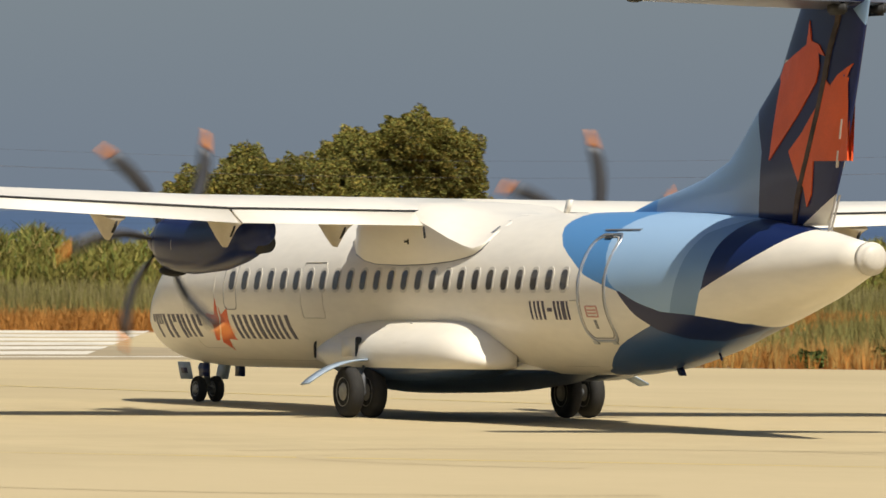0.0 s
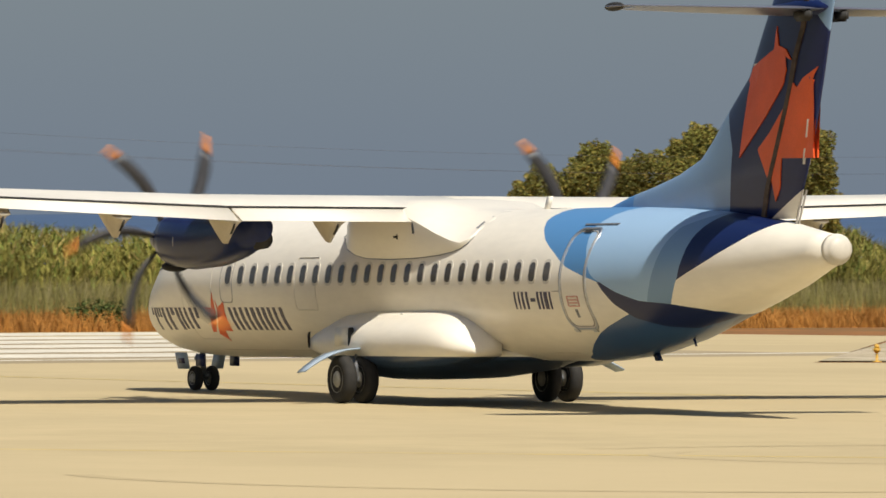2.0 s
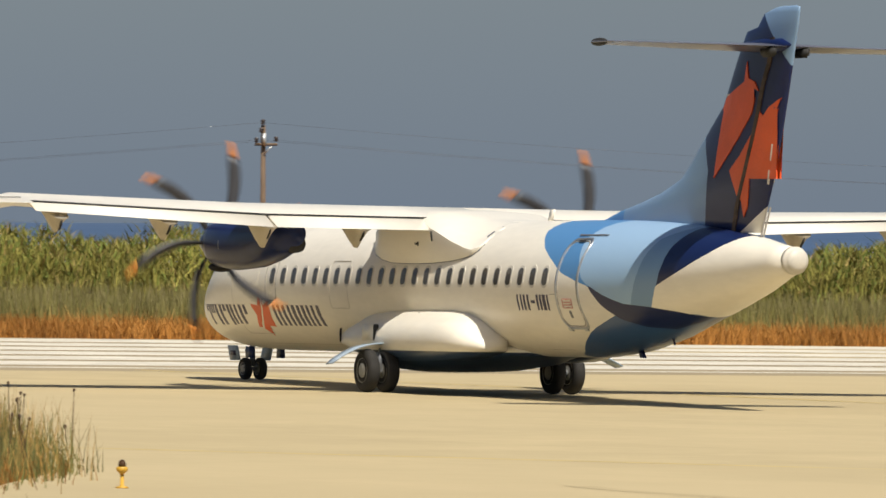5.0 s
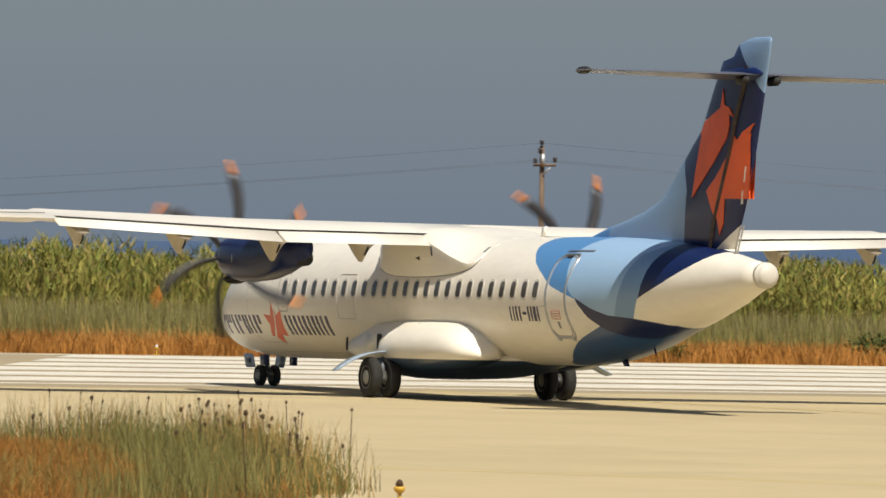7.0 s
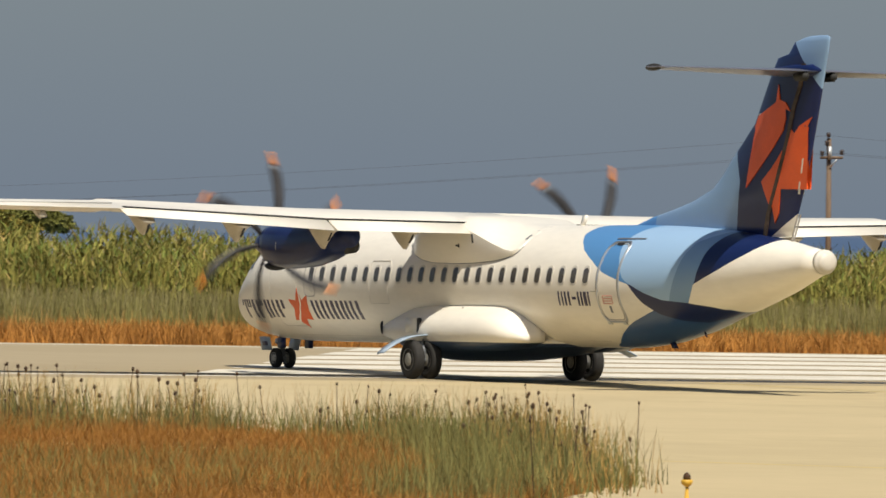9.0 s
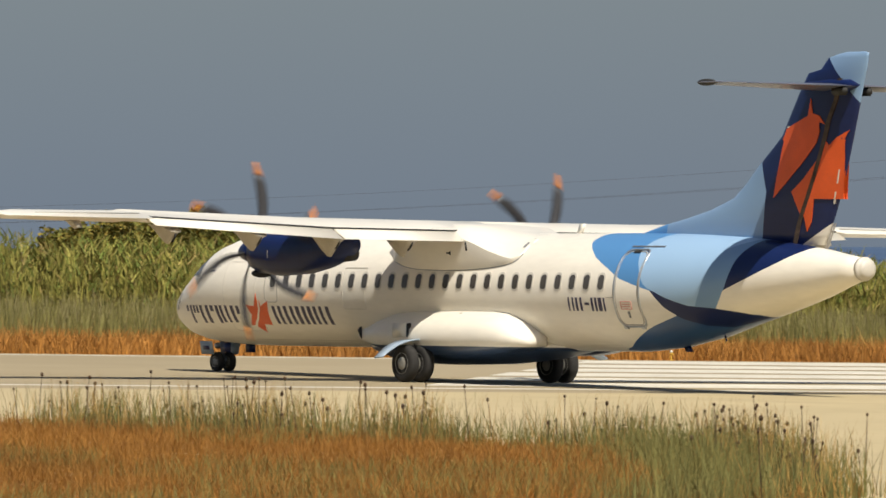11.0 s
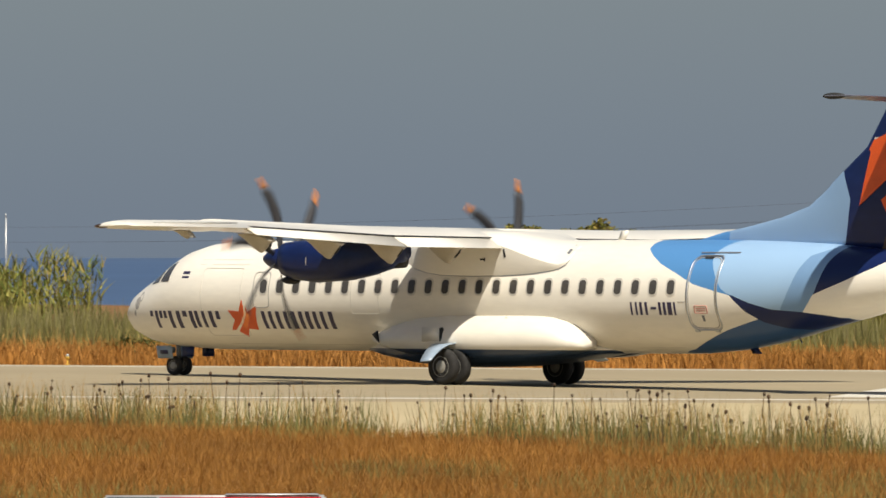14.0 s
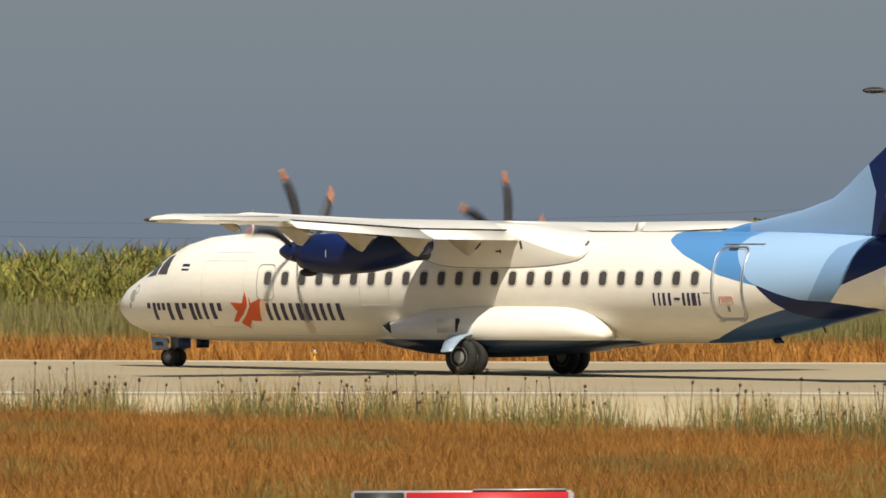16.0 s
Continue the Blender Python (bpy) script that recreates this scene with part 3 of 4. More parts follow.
def wire(a, b, sag, r=0.004):
    pts = []
    for i in range(25):
        t = i / 24
        p = Vector(a).lerp(Vector(b), t)
        p.z -= sag * 4 * t * (1 - t)
        pts.append(p)
    rings = [[p + Vector((0, r * math.cos(t), r * math.sin(t))) for t in (0, 2.1, 4.2)] for p in pts]
    tagged(part("power_line", loft(rings), M_CERAMIC), "thin sagging overhead power line", "cable", group="power lines")


for dz, dx in ((0.1, 0), (-0.55, 0.5), (-0.55, -0.24)):
    z = gz(-38.4, 277.4) + 7.3 + dz
    wire((-38.4 + dx, 277.3, z), (40, 300, z - 0.6), 1.6)
    wire((-38.4 + dx, 277.3, z), (-150, 330, z - 1.2), 1.8)
mast = tagged(new("mast"), "slender white mast beyond the reeds", "mast")
mast.location = (-129.9, 378.3, gz(-129.9, 378.3))
part("tube", rod((0, 0, -0.3), (0, 0, 4.85), 0.05, 0.035), M_GALV, mast)
part("tip", rod((0, 0, 4.85), (0, 0, 5.1), 0.02, 0.012), M_GALV, mast)


def field_light(x, y, h, cap=M_LENS, label="yellow elevated taxiway edge light with dark lens"):
    b = tagged(new("edge_light"), label, "airfield light", group="airfield lights")
    b.location = (x, y, gz(x, y) + 0.02)
    k = h / 0.4
    part("base", lathe_z([(0, 0.09), (0.02, 0.09), (0.03, 0.03), (0.2, 0.025)], k), M_YLIGHT, b)
    part("cup", lathe_z([(0.2, 0.03), (0.24, 0.075), (0.29, 0.085), (0.3, 0.06)], k), M_YLIGHT, b)
    part("lens", lathe_z([(0.3, 0.055), (0.34, 0.055), (0.38, 0.04), (0.4, 0.01)], k), cap, b)


def lathe_z(prof, k=1.0, seg=14):
    return loft([[(r * k * math.cos(t), r * k * math.sin(t), z * k) for t in (2 * math.pi * i / seg for i in range(seg))] for z, r in prof])


field_light(-13.85, 88.0, 0.34)
for x, y in ((2.0, 181.6), (2.7, 181.9), (3.2, 182.6), (4.2, 182.2), (5.2, 183.4)):
    field_light(x, y, 0.45, M_YLIGHT, "yellow approach light beside the runway end")
for u in (-22, 22, 46, 70, 58, 34, 10):
    field_light(*rw(u, 40.9), 0.3, M_GALV, "small white runway edge light")

SG = new("direction_sign")
tagged(SG, "low airfield sign with black and red panels", "sign")
a, b = Vector((-22.6, 68.7)), Vector((-20.56, 69.34))
mid = (a + b) / 2
SG.location = (mid.x, mid.y, gz(mid.x, mid.y))
SG.rotation_euler = (0, 0, math.atan2(b.y - a.y, b.x - a.x))
HS = 0.68
part("frame", box(2.14, 0.16, HS - 0.1, (0, 0.02, HS / 2 + 0.05), 0.02), M_GALV, SG, "pale metal frame")
part("panel", box(0.48, 0.012, HS - 0.13, (-0.80, -0.068, HS / 2 + 0.05), 0.004), M_SIGNK, SG, "black panel")
part("panel", box(1.56, 0.012, HS - 0.13, (0.24, -0.068, HS / 2 + 0.05), 0.004), M_SIGNR, SG, "red panel")
part("top_rail", box(0.9, 0.17, 0.016, (0.55, 0.02, HS + 0.006), 0.004), M_GALV, SG)
for x in (-0.8, 0.8):
    part("leg", rod((x, 0.02, -0.1), (x, 0.02, 0.12), 0.04), M_GALV, SG)

# ---- the airliner: x forward, y to its left, z up; origin on the ground between the main wheels ----
plane = tagged(new("airliner"), "white twin-propeller airliner with blue tail and orange star", "aeroplane")
# x, bottom z, top z, half width
BODY = [(12.42, 1.66, 1.74, 0.05), (12.3, 1.45, 1.98, 0.3), (12.0, 1.24, 2.24, 0.56), (11.5, 1.06, 2.5, 0.84), (11.0, 0.97, 2.74, 1.05), (10.5, 0.92, 3.06, 1.2),
        (10.0, 0.89, 3.3, 1.31), (9.4, 0.87, 3.45, 1.39), (8.6, 0.86, 3.52, 1.43), (6, 0.86, 3.52, 1.43), (0, 0.86, 3.52, 1.43), (-4, 0.86, 3.52, 1.43), (-6.2, 0.87, 3.52, 1.43),
        (-7.4, 0.97, 3.51, 1.38), (-8.6, 1.18, 3.48, 1.26), (-10, 1.52, 3.42, 1.03), (-11.2, 1.79, 3.32, 0.8), (-12.4, 2.09, 3.17, 0.56), (-13.3, 2.37, 3.03, 0.35), (-13.75, 2.49, 2.97, 0.25)]


def section(x):
    lo, hi, w = lerp_table(BODY, x)
    return (lo + hi) / 2, (hi - lo) / 2, w


def ring(x, n=40):
    c, r, w = section(x)
    return [(x, w * math.sin(t), c + r * math.cos(t)) for t in (2 * math.pi * i / n for i in range(n))]


def side_y(x, z):
    c, r, w = section(x)
    k = max(-0.999, min(0.999, (z - c) / r))
    return w * math.sqrt(1 - k * k)


xs = []
for a, b in zip(BODY, BODY[1:]):
    k = max(1, round((a[0] - b[0]) / 0.35))
    xs += [a[0] + (b[0] - a[0]) * i / k for i in range(k)]
xs.append(BODY[-1][0])
part("fuselage", loft([ring(x) for x in xs]), M_BODY, plane, "white fuselage with overlapping blue fields at the rear")
part("tail_cap", loft([[(x, r * math.sin(t), 2.73 + r * math.cos(t)) for t in (2 * math.pi * i / 24 for i in range(24))] for x, r in ((-13.70, 0.262), (-13.80, 0.258), (-13.805, 0.236), (-13.88, 0.22), (-13.93, 0.15), (-13.95, 0.05))]), M_RIMW, plane, "cream tail cone cap")


def skin(name, outline, mat, parent, side=1, lift=0.006, label="", fn=None):
    """A flat outline (x, z) laid on the fuselage side as a thin raised piece."""
    bm = bmesh.new()
    fn = fn or side_y
    f = bm.faces.new([bm.verts.new((x, 0, z)) for x, z in outline])
    bmesh.ops.triangulate(bm, faces=[f])
    bmesh.ops.subdivide_edges(bm, edges=[e for e in bm.edges if e.calc_length() > 0.25], cuts=2, use_grid_fill=True)
    bmesh.ops.triangulate(bm, faces=bm.faces[:])
    r = bmesh.ops.extrude_face_region(bm, geom=bm.faces[:])
    up = [v for v in r["geom"] if isinstance(v, bmesh.types.BMVert)]
    ups = set(up)
    for v in bm.verts:
        v.co.y = side * (fn(v.co.x, v.co.z) + (lift if v in ups else -0.02))
    bmesh.ops.recalc_face_normals(bm, faces=bm.faces)
    return part(name, bm, mat, parent, label, smooth=False)


def rounded(x0, x1, z0, z1, r, n=5):
    pts = []
    for cx, cz, a0 in ((x1 - r, z1 - r, 0), (x0 + r, z1 - r, 90), (x0 + r, z0 + r, 180), (x1 - r, z0 + r, 270)):
        for i in range(n):
            a = radians(a0 + 90 * i / (n - 1))
            pts.append((cx + r * math.cos(a), cz + r * math.sin(a)))
    return pts


def outline_strip(name, loop, width, mat, parent, side=1, lift=0.012, label=""):
    """A narrow raised band along a closed loop on the fuselage side."""
    cx, cz = sum(p[0] for p in loop) / len(loop), sum(p[1] for p in loop) / len(loop)
    bm = bmesh.new()
    fine = []
    for a, b in zip(loop, loop[1:] + loop[:1]):
        k = max(1, int(math.dist(a, b) / 0.15))
        fine += [(a[0] + (b[0] - a[0]) * i / k, a[1] + (b[1] - a[1]) * i / k) for i in range(k)]
    vs = []
    for x, z in fine:
        dd = math.hypot(x - cx, z - cz)
        ix, iz = x + (cx - x) * width / dd, z + (cz - z) * width / dd
        vs.append([bm.verts.new((px, side * (side_y(px, pz) + l), pz)) for px, pz, l in ((x, z, -0.01), (x, z, lift), (ix, iz, lift), (ix, iz, -0.01))])
    for i in range(len(vs)):
        a, b = vs[i], vs[(i + 1) % len(vs)]
        for k in range(3):
            bm.faces.new((a[k], b[k], b[k + 1], a[k + 1]))
    bmesh.ops.recalc_face_normals(bm, faces=bm.faces)
    return part(name, bm, mat, parent, label)


WZ = 2.405
wins = [-6.21 + 0.5358 * i for i in range(25)]
for side in (1, -1):
    for x in wins:
        w = skin("window", rounded(x - 0.145, x + 0.145, WZ - 0.215, WZ + 0.215, 0.12), M_RIMW, plane, side, 0.006)
        skin("pane", rounded(x - 0.105, x + 0.105, WZ - 0.165, WZ + 0.165, 0.085), M_GLASS, w, side, 0.011)
    # aft passenger door
    d = outline_strip("door", rounded(-7.55, -6.66, 1.40, 3.16, 0.2), 0.04, M_METAL, plane, side, 0.016, "aft door with bright metal surround")
    outline_strip("door_seam", rounded(-7.49, -6.72, 1.46, 3.10, 0.16), 0.016, M_SEAM, d, side, 0.008)
    skin("handle", rounded(-7.2, -6.95, 3.07, 3.115, 0.02), M_BLACK, d, side, 0.02)
    skin("drip_strip", [(-7.85, 3.20), (-6.72, 3.20), (-6.72, 3.225), (-7.85, 3.225)], M_STRUT, d, side, 0.02)
    skin("placard", rounded(-7.12, -7.06, 1.62, 1.76, 0.01), M_STRUT, d, side, 0.012)
    outline_strip("stencil", rounded(-7.25, -6.87, 1.80, 1.99, 0.03), 0.03, M_RED, d, side, 0.009, "red stencilled frame with unreadable small writing")
    for k in range(2):
        skin("stencil_bar", rounded(-7.19, -6.93, 1.855 + k * 0.05, 1.88 + k * 0.05, 0.01), M_RED, d, side, 0.009)
    for x in (-7.34, -6.78):
        skin("hinge", rounded(x - 0.06, x + 0.06, 1.37, 1.43, 0.02), M_METAL, d, side, 0.03)
    outline_strip("emergency_exit", rounded(6.46, 7.0, 1.88, 2.76, 0.12), 0.022, M_SEAM, plane, side, 0.006)
    outline_strip("emergency_exit", rounded(2.88, 3.79, 1.74, 2.72, 0.06), 0.018, M_FAINT, plane, side, 0.005)
    outline_strip("cargo_door", rounded(7.4, 8.75, 1.2, 2.85, 0.1), 0.014, M_FAINT, plane, side, 0.004)
    for z, x0, x1 in ((3.05, 7.3, 9.0), (2.93, 7.3, 9.0), (1.0, -6, 8.4)):
        skin("panel_line", [(x0, z), (x1, z), (x1, z + 0.012), (x0, z + 0.012)], M_FAINT, plane, side, 0.004)
    # cockpit glazing
    for q in ([(10.02, 2.52), (10.42, 2.52), (10.33, 2.92), (10.02, 3.0)], [(10.5, 2.5), (10.98, 2.44), (10.66, 2.84), (10.42, 2.9)]):
        skin("cockpit_window", q, M_GLASS, plane, side, 0.012, "dark cockpit side window")
    # nose vents
    for cx, cz, r in ((11.42, 1.98, 0.13), (11.25, 2.14, 0.1), (11.5, 1.74, 0.06)):
        skin("vent", [(cx + r * math.cos(t), cz + 1.2 * r * math.sin(t)) for t in (radians(30 * i) for i in range(12))], M_VENT, plane, side, 0.006)
    # operator's lettering as plain upright bars, star as a plain shape
    for x1, x0 in ((6.78, 6.67), (6.55, 6.44), (6.31, 6.19), (6.05, 5.94), (5.82, 5.68), (5.56, 5.44), (5.33, 5.20), (5.09, 4.98), (4.85, 4.74), (4.58, 4.45)):
        skin("lettering_bar", [(x0, 1.38), (x1, 1.38), (x1, 1.80), (x0, 1.80)], M_INK, plane, side, 0.006)
    for x1, x0, z0 in ((10.74, 10.62, 1.66), (10.52, 10.41, 1.38), (10.35, 10.24, 1.62), (10.18, 10.07, 1.62), (9.98, 9.86, 1.38), (9.70, 9.56, 1.38), (9.46, 9.32, 1.66), (9.22, 9.10, 1.38), (9.03, 8.92, 1.40), (8.79, 8.69, 1.40), (8.54, 8.42, 1.40), (8.31, 8.19, 1.60)):
        skin("lettering_bar", [(x0, z0), (x1, z0), (x1, 1.80), (x0, 1.80)], M_INK, plane, side, 0.006)
    for poly in ([(7.87, 1.82), (7.51, 1.79), (7.37, 2.08), (7.34, 1.92), (7.36, 1.73), (7.54, 1.53), (7.82, 1.34), (7.96, 1.34), (7.71, 1.59)],
                 [(7.27, 1.93), (7.23, 1.79), (6.9, 1.92), (7.12, 1.62), (7.06, 1.35), (7.38, 1.37), (7.56, 1.17), (7.74, 1.31), (7.48, 1.5), (7.29, 1.71)]):
        skin("star_emblem", poly, M_ORANGE, plane, side, 0.006, "orange star emblem")
    for x0, x1 in ((-4.99, -5.04), (-5.14, -5.19), (-5.27, -5.34), (-5.43, -5.5), (-5.6, -5.76), (-5.84, -5.91), (-5.98, -6.05), (-6.11, -6.23), (-6.29, -6.34)):
        z0, z1 = (1.89, 1.95) if x0 == -5.6 else (1.76, 2.06)
        skin("registration_bar", [(x0, z0), (x1, z0), (x1, z1), (x0, z1)], M_INK, plane, side, 0.006)
    skin("small_bar", [(-6.42, 2.06), (-6.62, 2.06), (-6.62, 2.075), (-6.42, 2.075)], M_SEAM, plane, side, 0.006)
    for k in range(2):
        skin("emblem_bar", [(9.5, 2.6 + 0.1 * k), (9.25, 2.6 + 0.1 * k), (9.25, 2.65 + 0.12 * k), (9.5, 2.65 + 0.12 * k)], M_INK, plane, side, 0.005)

# ---- wing ----
def airfoil(xle, xte, y, z, th, n=12, camber=0.035):
    """Outline of a wing section, from the trailing edge over the top and back underneath."""
    c = xle - xte
    pts = []
    for s in (1, -1):
        for i in range(n + 1):
            t = i / n
            q = (1 + math.cos(math.pi * t)) / 2 if s > 0 else (1 - math.cos(math.pi * t)) / 2
            h = th * 5 * (0.2969 * math.sqrt(q) - 0.126 * q - 0.3516 * q * q + 0.2843 * q ** 3 - 0.1015 * q ** 4) * c
            pts.append((xle - c * q, y, z + s * h + camber * c * 4 * q * (1 - q)))
    return pts[:-1]


for s in (1, -1):
    st = [(0.0, 1.6, -0.62, 3.57, 0.15), (1.6, 1.6, -0.62, 3.57, 0.15), (4.8, 1.6, -0.62, 3.575, 0.15), (9.80, 1.12, -0.58, 3.73, 0.14), (9.83, 1.12, -0.93, 3.68, 0.12), (12.9, 0.78, -0.85, 3.69, 0.12), (13.3, 0.64, -0.78, 3.69, 0.10), (13.5, 0.42, -0.6, 3.69, 0.06)]
    bm = loft([airfoil(a, b, s * y, z, th) for y, a, b, z, th in st])
    part("wing", bm, M_WHITE, plane, "long straight white wing")
    # flaps, drooped
    for ends in (((1.28, -0.50, 3.555, 0.60, 0), (4.74, -0.50, 3.555, 0.60, 0)), ((4.81, -0.50, 3.555, 0.60, 0), (9.8, -0.45, 3.715, 0.54, -4))):
        rr = []
        for y, x0, z0, c, turn in ends:
            a = radians(24 + turn)
            rr.append([(x0 + px * math.cos(a) + pz * math.sin(a), py, z0 + px * math.sin(a) + pz * math.cos(a)) for px, py, pz in airfoil(0, -c, s * y, 0, 0.13)])
        part("flap", loft(rr), M_WHITE, plane, "lowered white wing flap")
    part("aileron_gap", loft([[(x0 + dx, s * y, z0 + dz) for dx, dz in ((0.012, 0), (0.012, 0.022), (-0.012, 0.020), (-0.012, 0))] for y, x0, z0 in ((9.95, -0.5, 3.79), (12.7, -0.52, 3.76))]), M_SEAM, plane)
    part("flap_gap", loft([[(x0 + dx, s * y, z0 + dz) for dx, dz in ((0.03, 0), (0.03, 0.035), (-0.03, 0.035), (-0.03, 0))] for y, x0, z0 in ((1.3, -0.60, 3.545), (4.8, -0.60, 3.55), (9.78, -0.56, 3.71))]), M_BLACK, plane)
    # flap track fairings: deep pointed fins under the flaps
    for y, ztip, k in ((2.84, 2.93, 1.0), (4.86, 2.90, 1.0), (6.98, 3.0, 0.95), (9.25, 3.12, 0.85), (11.7, 3.42, 0.5)):
        rr = []
        for x, w, f in ((0.25, 0.06, 0.06), (0.0, 0.14, 0.3), (-0.3, 0.20, 0.7), (-0.55, 0.22, 0.97), (-0.64, 0.22, 1.0), (-0.78, 0.21, 0.72), (-0.92, 0.19, 0.36), (-1.0, 0.16, 0.10)):
            zt = 3.48 + 0.02 * max(0, y - 4.8) - 0.42 * max(0.0, -x - 0.6)
            xx = -0.6 + (x + 0.6) * k
            d = (zt - ztip) * f
            rr.append([(xx, s * y + w * a * k, zt + b * d) for a, b in ((1, 0), (0.86, -0.2), (0.5, -0.62), (0.14, -0.98), (-0.14, -0.98), (-0.5, -0.62), (-0.86, -0.2), (-1, 0))])
        fr = part("flap_track_fairing", loft(rr), M_FAIR, plane, "beige pointed flap track fairing")
        if k > 0.8:
            zt = 3.28 + 0.02 * max(0, y - 4.8)
            part("slot", loft([[(-0.6 + (x + 0.6) * k + dx, s * y + dy, z) for dx, dy in ((0.05, -0.016), (0.05, 0.016), (0, 0.016), (0, -0.016))] for x, z in ((-1.0, zt), (-0.955, zt - 0.1), (-0.84, zt - 0.2))]), M_BLACK, fr)
    part("wingtip_light", blob((0.45, s * 13.38, 3.69), (0.22, 0.09, 0.05)), M_LENS, plane)
    # engine nacelle: x, centre z, half width, half height
    rr = []
    for x, c, w, h in ((3.5, 3.06, 0.26, 0.26), (3.4, 3.03, 0.36, 0.40), (3.1, 3.0, 0.43, 0.46), (2.4, 2.98, 0.45, 0.50), (1.4, 3.0, 0.45, 0.47), (0.7, 3.05, 0.42, 0.40), (0.15, 3.12, 0.38, 0.32), (-0.3, 3.2, 0.26, 0.2)):
        rr.append([(x, s * 4.05 + w * math.copysign(abs(math.sin(t)) ** 0.8, math.sin(t)), c + h * math.copysign(abs(math.cos(t)) ** 0.8, math.cos(t))) for t in (2 * math.pi * i / 28 for i in range(28))])
    nac = part("engine_nacelle", loft(rr), M_NAVY, plane, "dark navy engine nacelle")
    part("exhaust", rod((0.5, s * 3.92, 2.98), (-0.18, s * 3.9, 3.0), 0.19, 0.17, 16), M_BLACK, nac, "dark exhaust pipe")
    part("seam", loft([[(x, s * 4.05 + 0.455 * math.sin(t), 2.98 + 0.505 * math.cos(t)) for t in (2 * math.pi * i / 24 for i in range(24))] for x in (2.42, 2.39)], caps=False), M_SEAM, nac)
    part("intake", blob((3.28, s * 4.05, 2.54), (0.2, 0.26, 0.1)), M_BLACK, nac)
# wing-to-body fairing: upright sides on the fuselage shoulder, sloping off behind the flaps
rr = []
for x, zl, zc, zt, w in ((2.4, 3.08, 3.22, 3.45, 0.9), (1.9, 2.85, 3.28, 3.60, 1.26), (1.45, 2.74, 3.38, 3.68, 1.38), (0.94, 2.68, 3.42, 3.72, 1.42), (0.0, 2.66, 3.44, 3.75, 1.44), (-0.9, 2.67, 3.40, 3.70, 1.44),
                         (-1.4, 2.69, 3.26, 3.62, 1.42), (-1.9, 2.72, 3.10, 3.57, 1.38), (-2.4, 2.78, 2.97, 3.53, 1.33), (-2.65, 2.83, 2.93, 3.50, 1.29), (-2.8, 2.92, 2.98, 3.46, 1.22), (-2.86, 3.0, 3.04, 3.40, 1.12)):
    k = max(0.0, min(1.0, (-0.9 - x) / 1.8))
    half = [(side_y(x, zl) - 0.12, zl - 0.03), (side_y(x, zl) + 0.012, zl), (max(w, side_y(x, (zl + zc) / 2) + 0.012), (zl + zc) / 2), (max(w, side_y(x, zc) + 0.012), zc), *((a * (1 - k) + (side_y(x, q) + 0.012) * k, b * (1 - k) + q * k) for a, b, q in ((w - 0.06, zc * 0.55 + zt * 0.45, 3.16), (w - 0.38, zt - 0.03, 3.36), (0.45, zt, 3.49)))]
    rr.append([(x, y, z) for y, z in half] + [(x, -y, z) for y, z in half[::-1]])
bm = loft(rr)
bm.verts.index_update()
for e in bm.edges:
    a, b = (v.index % 14 for v in e.verts)
    if a == b and a in (1, 3, 10, 12):
        e.smooth = False
fairing = part("wing_fairing", bm, M_WHITE, plane, "smooth white wing root fairing")
SEAM = [(1.9, 2.84), (1.45, 2.73), (0.94, 2.67), (0.0, 2.645), (-0.9, 2.655), (-1.4, 2.675), (-1.9, 2.705), (-2.4, 2.765), (-2.66, 2.815), (-2.83, 2.91), (-2.88, 3.02), (-2.82, 3.12), (-2.68, 3.22), (-2.6, 3.32), (-2.68, 3.40)]
for s in (1, -1):
    band = SEAM + [(x + (0.02 if i > 8 else 0.0), z + (0.0 if i > 9 else 0.018)) for i, (x, z) in enumerate(SEAM)][::-1]
    skin("fairing_seam", band, M_STRUT, fairing, s, 0.012)
    part("vent", box(0.16, 0.03, 0.04, (-0.45, s * 1.44, 3.05), 0.005), M_BLACK, fairing)
    part("vent", box(0.03, 0.03, 0.09, (-0.51, s * 1.44, 3.05), 0.005), M_BLACK, fairing)
    part("slot", box(0.05, 0.04, 0.2, (-1.12, s * 1.43, 3.2), 0.005, pose(0, 0, 0, 0, 14, 0)), M_BLACK, fairing)
part("antenna", loft([[(x + dx, dy, z) for dx, dy in ((0.12, 0), (0, 0.018), (-0.12, 0), (0, -0.018))] for x, z in ((-3.52, 3.5), (-3.64, 3.74))]), M_WHITE, plane, "white blade antenna")
part("antenna", loft([[(x + dx, dy, z) for dx, dy in ((0.1, 0), (0, 0.015), (-0.1, 0), (0, -0.015))] for x, z in ((4.6, 3.5), (4.55, 3.58))]), M_WHITE, plane)
part("belly_antenna", loft([[(x + dx, dy, z) for dx, dy in ((0.14, 0), (0, 0.02), (-0.14, 0), (0, -0.02))] for x, z in ((-7.55, 1.02), (-7.66, 0.88))]), M_NAVY, plane)
part("belly_antenna", rod((-8.9, 0, 1.26), (-8.98, 0, 1.14), 0.02), M_NAVY, plane)

